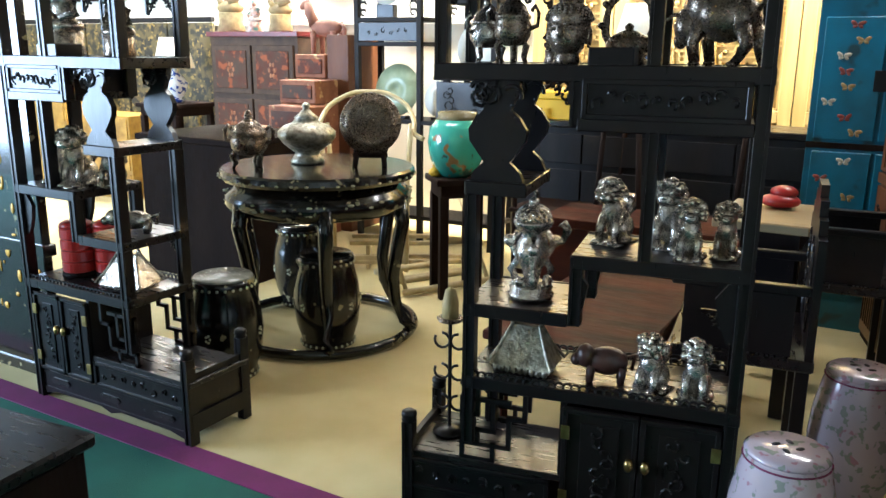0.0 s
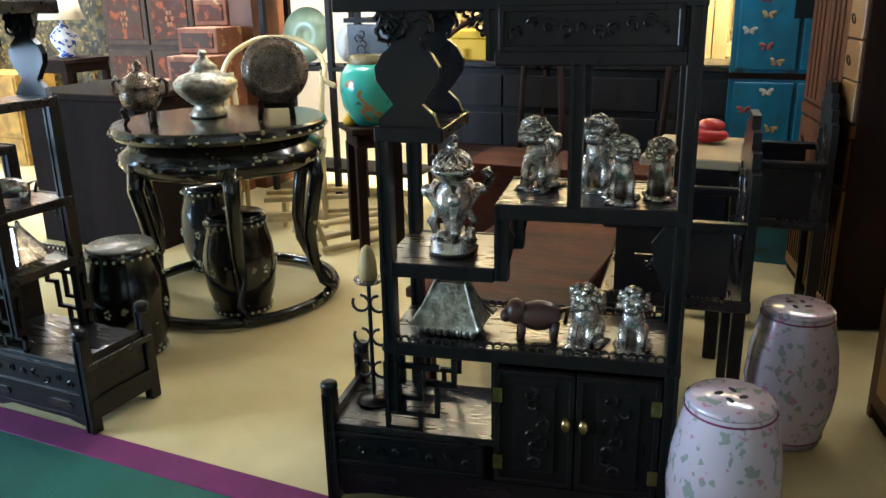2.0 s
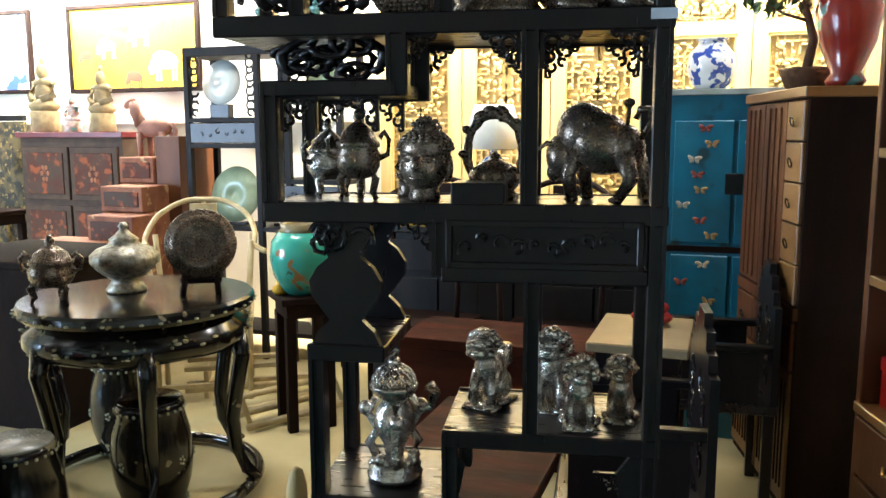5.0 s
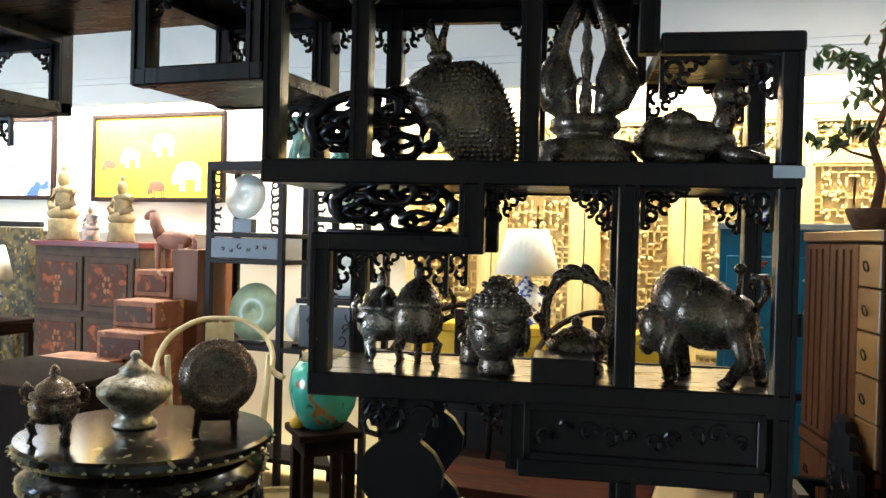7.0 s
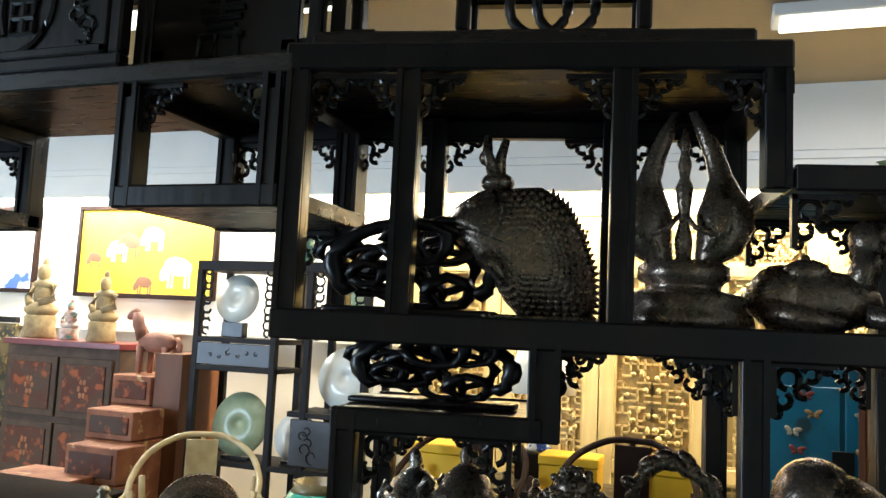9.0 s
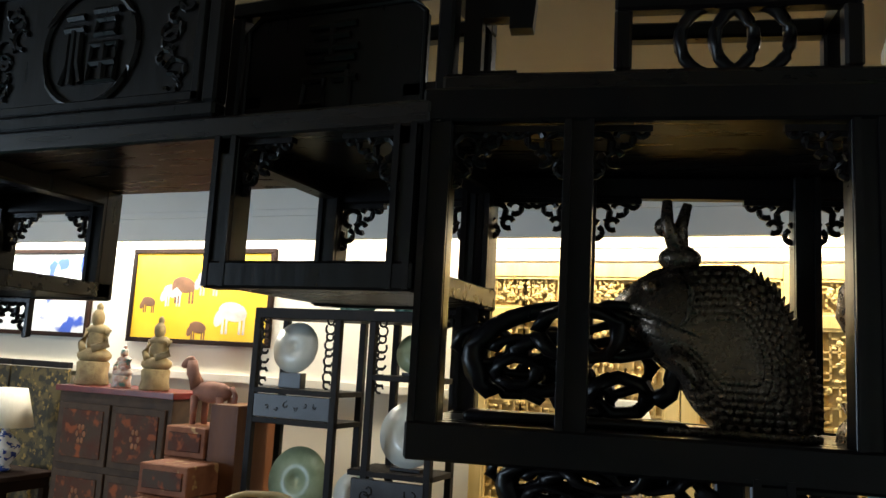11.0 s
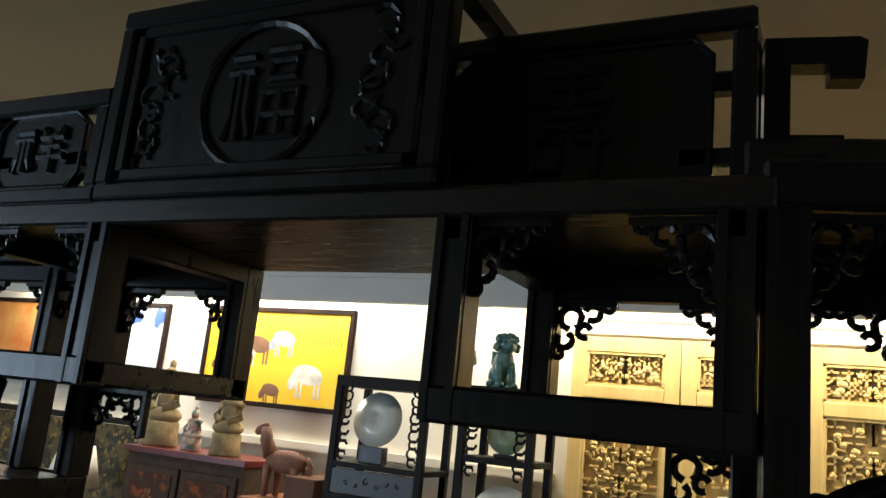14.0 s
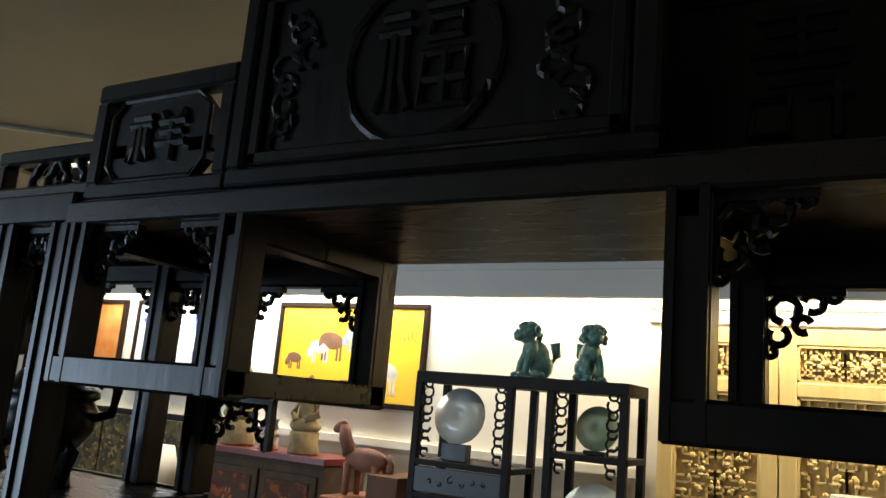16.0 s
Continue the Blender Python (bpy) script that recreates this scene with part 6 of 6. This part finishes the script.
put("horse_statue", horse(1.25), mat("pink_terracotta", (0.30, 0.13, 0.09), 0.7, second=(0.20, 0.09, 0.06), scale=12), "pinkish terracotta horse statue on the step chest", "statue", -4.05, 5.1, 1.356)
put("seated_statue", seated(1.5), STONE, "weathered sandstone seated statue on the painted cabinet", "statue", -5.23, 5.28, 1.53, 5, "sandstone statues", k=(0.84, 0.9, 1.0))
put("seated_statue", seated(1.28), STONE, "smaller weathered sandstone seated statue on the painted cabinet", "statue", -4.635, 5.24, 1.53, 5, "sandstone statues", k=(0.84, 0.9, 1.0))
put("figurine", seated(0.75), mat("painted_porcelain", (0.62, 0.58, 0.52), 0.3, second=(0.35, 0.12, 0.06), scale=16, spots=[((0.10, 0.25, 0.22), 14, 0.58, 0.64)]), "brightly painted porcelain figurine on the cabinet", "figurine", -4.93, 5.25, 1.53)


def etagere():
    th = thing("etagere", "black open display stand with fretwork, plates and a drawer", "display stand", pose(-3.05, 5.06, 0))
    x0, x1, y0, y1 = -3.64, -2.47, 4.9, 5.24
    for x in (x0 + 0.02, -3.08, -2.86, x1 - 0.02):
        for y in (y0 + 0.02, y1 - 0.02):
            part("post", box(BM(), x - 0.02, x + 0.02, y - 0.02, y + 0.02, 0, 2.02, 0.003), BLACKW, th, world=True)
    for z, a, b in ((2.08, x0, x1), (1.62, x0, -3.06), (1.45, x0, -3.06), (0.9, x0, x1), (1.73, -2.88, x1), (1.22, -2.96, x1), (0.2, x0, x1)):
        part("shelf", box(BM(), a, b, y0 + 0.002, y1, z - 0.06 if z > 2 else z - 0.03, z, 0.003), BLACKW, th, world=True)
    bm = box(BM(), x0 + 0.03, -3.09, y0 + 0.004, y0 + 0.02, 1.455, 1.585, 0.003)
    relief(bm, x0 + 0.1, -3.16, 1.48, 1.56, y0 + 0.003, 4, 6)
    part("drawer", bm, mat("grey_black_wood", (0.03, 0.03, 0.035), 0.4), th, world=True)
    for a, b in ((x0 + 0.04, -3.10), (-2.84, x1 - 0.04)):
        for xx, s in ((a, 1), (b, -1)):
            bm = BM()
            for i in range(9):
                r = 0.03 if i % 2 else 0.022
                tube(bm, arc(xx + s * 0.035, 1.655 + i * 0.045, r, 20 * i, 20 * i + 290, 8, y0 + 0.02), 0.007, 6)
            part("fretwork", bm, BLACKW, th, world=True)
    part("side_door", box(BM(), -2.93, x1 - 0.03, y0 - 0.005, y0 + 0.012, 0.92, 1.18, 0.004), mat("grey_black_wood", (0.03, 0.03, 0.035)), th, world=True)
    for i in range(2):
        bm = BM()
        relief(bm, -2.90 + i * 0.21, -2.73 + i * 0.21, 0.96, 1.14, y0 - 0.006, 20 + i, 5)
        part("carving", bm, BLACKW, th, world=True)


etagere()


def plate(x, y, z, r, material, label, rx=80, lift=0.0):
    th = thing("plate", label, "plate", pose(x, y, z + 0.001), "plates on the display stand")
    part("dish", lathe(BM(), [(0.0, 0.012), (r * 0.15, 0.012), (r * 0.18, 0.0), (r * 0.55, 0.0), (r * 0.62, 0.006), (r, 0.016), (r, 0.024), (0.0, 0.024)], seg=40, m=pose(0, 0, r + 0.02 + lift, rx, 0, 0) @ Matrix.Diagonal((1, 1, -1, 1))), material, th, smooth=True)
    part("stand", box(BM(), -r * 0.5, r * 0.5, -0.02, 0.04, 0, 0.02 + lift, 0.003), EBONY, th)


plate(-3.42, 5.0, 1.62, 0.15, WHITEP, "pale pierced jade disc on a stand", lift=0.07)
plate(-3.34, 5.0, 0.9, 0.19, JADE, "green jade disc on a black stand")
plate(-2.66, 5.02, 1.22, 0.18, WHITEP, "white porcelain plate with a dark rim motif")
plate(-2.66, 5.02, 1.73, 0.11, JADE, "small pale green plate on the upper shelf")
plate(-2.97, 5.02, 0.9, 0.14, WHITEP, "white porcelain disc on a black stand")
for x, rz in ((-3.03, -40), (-2.72, 40)):
    put("lion_statue", lion(1.45, int(-x * 10)), TEALP, "dark teal glazed guardian lion on the display stand", "statue", x, 5.05, 2.08, rz, "teal glazed lions")


def picture(x0, x1, z0, z1, material, label):
    th = thing("painting", label, "painting", pose((x0 + x1) / 2, WALLY - 0.02, z0))
    y = WALLY - 0.03
    cv = part("canvas", box(BM(), x0 + 0.03, x1 - 0.03, y, y + 0.012, z0 + 0.03, z1 - 0.03), material, th, world=True)
    for a, b, c, d in ((x0, x1, z0, z0 + 0.035), (x0, x1, z1 - 0.035, z1), (x0, x0 + 0.035, z0 + 0.035, z1 - 0.035), (x1 - 0.035, x1, z0 + 0.035, z1 - 0.035)):
        part("frame_rail", box(BM(), a, b, y - 0.015, y + 0.025, c, d, 0.004), DARKWOOD, th, world=True)
    return th, cv, y


th, cv, y = picture(-5.38, -4.09, 1.85, 2.555, PAINT_Y, "framed yellow painting of grazing horses on the wall")
for cx, cz, k, mt in ((-4.88, 2.285, 1.0, HORSE_B), (-4.66, 2.335, 0.9, HORSE_G), (-4.98, 2.235, 0.8, HORSE_W), (-4.42, 2.095, 1.15, HORSE_W), (-4.72, 1.975, 0.7, HORSE_B), (-5.2, 2.155, 0.6, HORSE_B)):
    bm = BM()
    ball(bm, cx, y - 0.001, cz, 0.11 * k, 0.002, 0.06 * k, 10, 14)
    ball(bm, cx - 0.10 * k, y - 0.001, cz - 0.04 * k, 0.035 * k, 0.002, 0.06 * k, 25, 12)
    for lx in (-0.07, -0.04, 0.06, 0.09):
        box(bm, cx + (lx - 0.008) * k, cx + (lx + 0.008) * k, y - 0.002, y + 0.001, cz - 0.14 * k, cz)
    part("painted_horse", bm, mt, cv, world=True)
bm = BM()
for i in range(9):
    box(bm, -4.42 + i * 0.03, -4.415 + i * 0.03, y - 0.001, y + 0.001, 2.30, 2.48)
part("writing", bm, HORSE_B, cv, world=True)
picture(-6.95, -5.78, 1.86, 2.555, PAINT_B, "framed blue and white painting on the wall")
picture(-8.4, -7.1, 1.86, 2.555, mat("orange_painting", (0.55, 0.16, 0.03), 0.6, second=(0.6, 0.3, 0.08), scale=5), "framed orange painting on the wall")

# dark chests by the west wall and beside the aisle
th = thing("chest", "dark brown low chest beside the round table", "chest", pose(-3.75, 3.7, 0))
CHARRED = mat("blackened_wood", (0.008, 0.005, 0.004), 0.8, spec=0.06, second=(0.014, 0.008, 0.006), scale=4, stretch=(1, 1, 0.2))
part("body", loc_box(-0.42, 0.42, -0.35, 0.35, 0, 0.84), CHARRED, th)
part("top", loc_box(-0.44, 0.44, -0.37, 0.37, 0.842, 0.88, 0.006), CHARRED, th)
th = thing("chest", "reddish wooden chest beside the dark one", "chest", pose(-4.1, 4.35, 0))
part("body", loc_box(-0.25, 0.25, -0.15, 0.15, 0, 0.80), PINKW, th)
part("lid", loc_box(-0.26, 0.26, -0.16, 0.16, 0.802, 0.84), PINKW, th)
th = thing("low_chest", "dark low chest with a rounded top edge by the aisle", "chest", pose(-1.95, 0.85, 0, 0, 0, 5))
part("body", loc_box(-0.5, 0.28, -0.35, 0.22, 0, 0.42, 0.01), DARKWOOD, th)
part("top", loc_box(-0.52, 0.30, -0.37, 0.24, 0.422, 0.46, 0.012), EBONY_H, th)
th = thing("painted_screen", "black lacquer screen painted with gold trees beside the cabinet", "screen", pose(-3.45, 1.93, 0))
part("board", loc_box(-0.4, 0.4, -0.02, 0.02, 0.03, 1.6), LACQ, th)
for e in (0.0, 0.55, 1.62):
    part("rail", loc_box(-0.42, 0.42, -0.03, 0.03, e, e + 0.05), LACQ, th)
bm, rnd = BM(), random.Random(31)
for i in range(120):
    ball(bm, rnd.uniform(-0.38, 0.40), -0.021, rnd.uniform(0.08, 1.5), rnd.uniform(0.006, 0.02), 0.003, rnd.uniform(0.006, 0.03), seg=6)
part("gilt_leaves", bm, GOLD, th, smooth=True)
solo("paper_label", box(BM(), -0.312, -0.262, FY - 0.005, FY - 0.003, 1.724, 1.744), mat("white_label", (0.62, 0.66, 0.72), 0.6), "small white paper label on the shelf edge", "label", m=EAST)
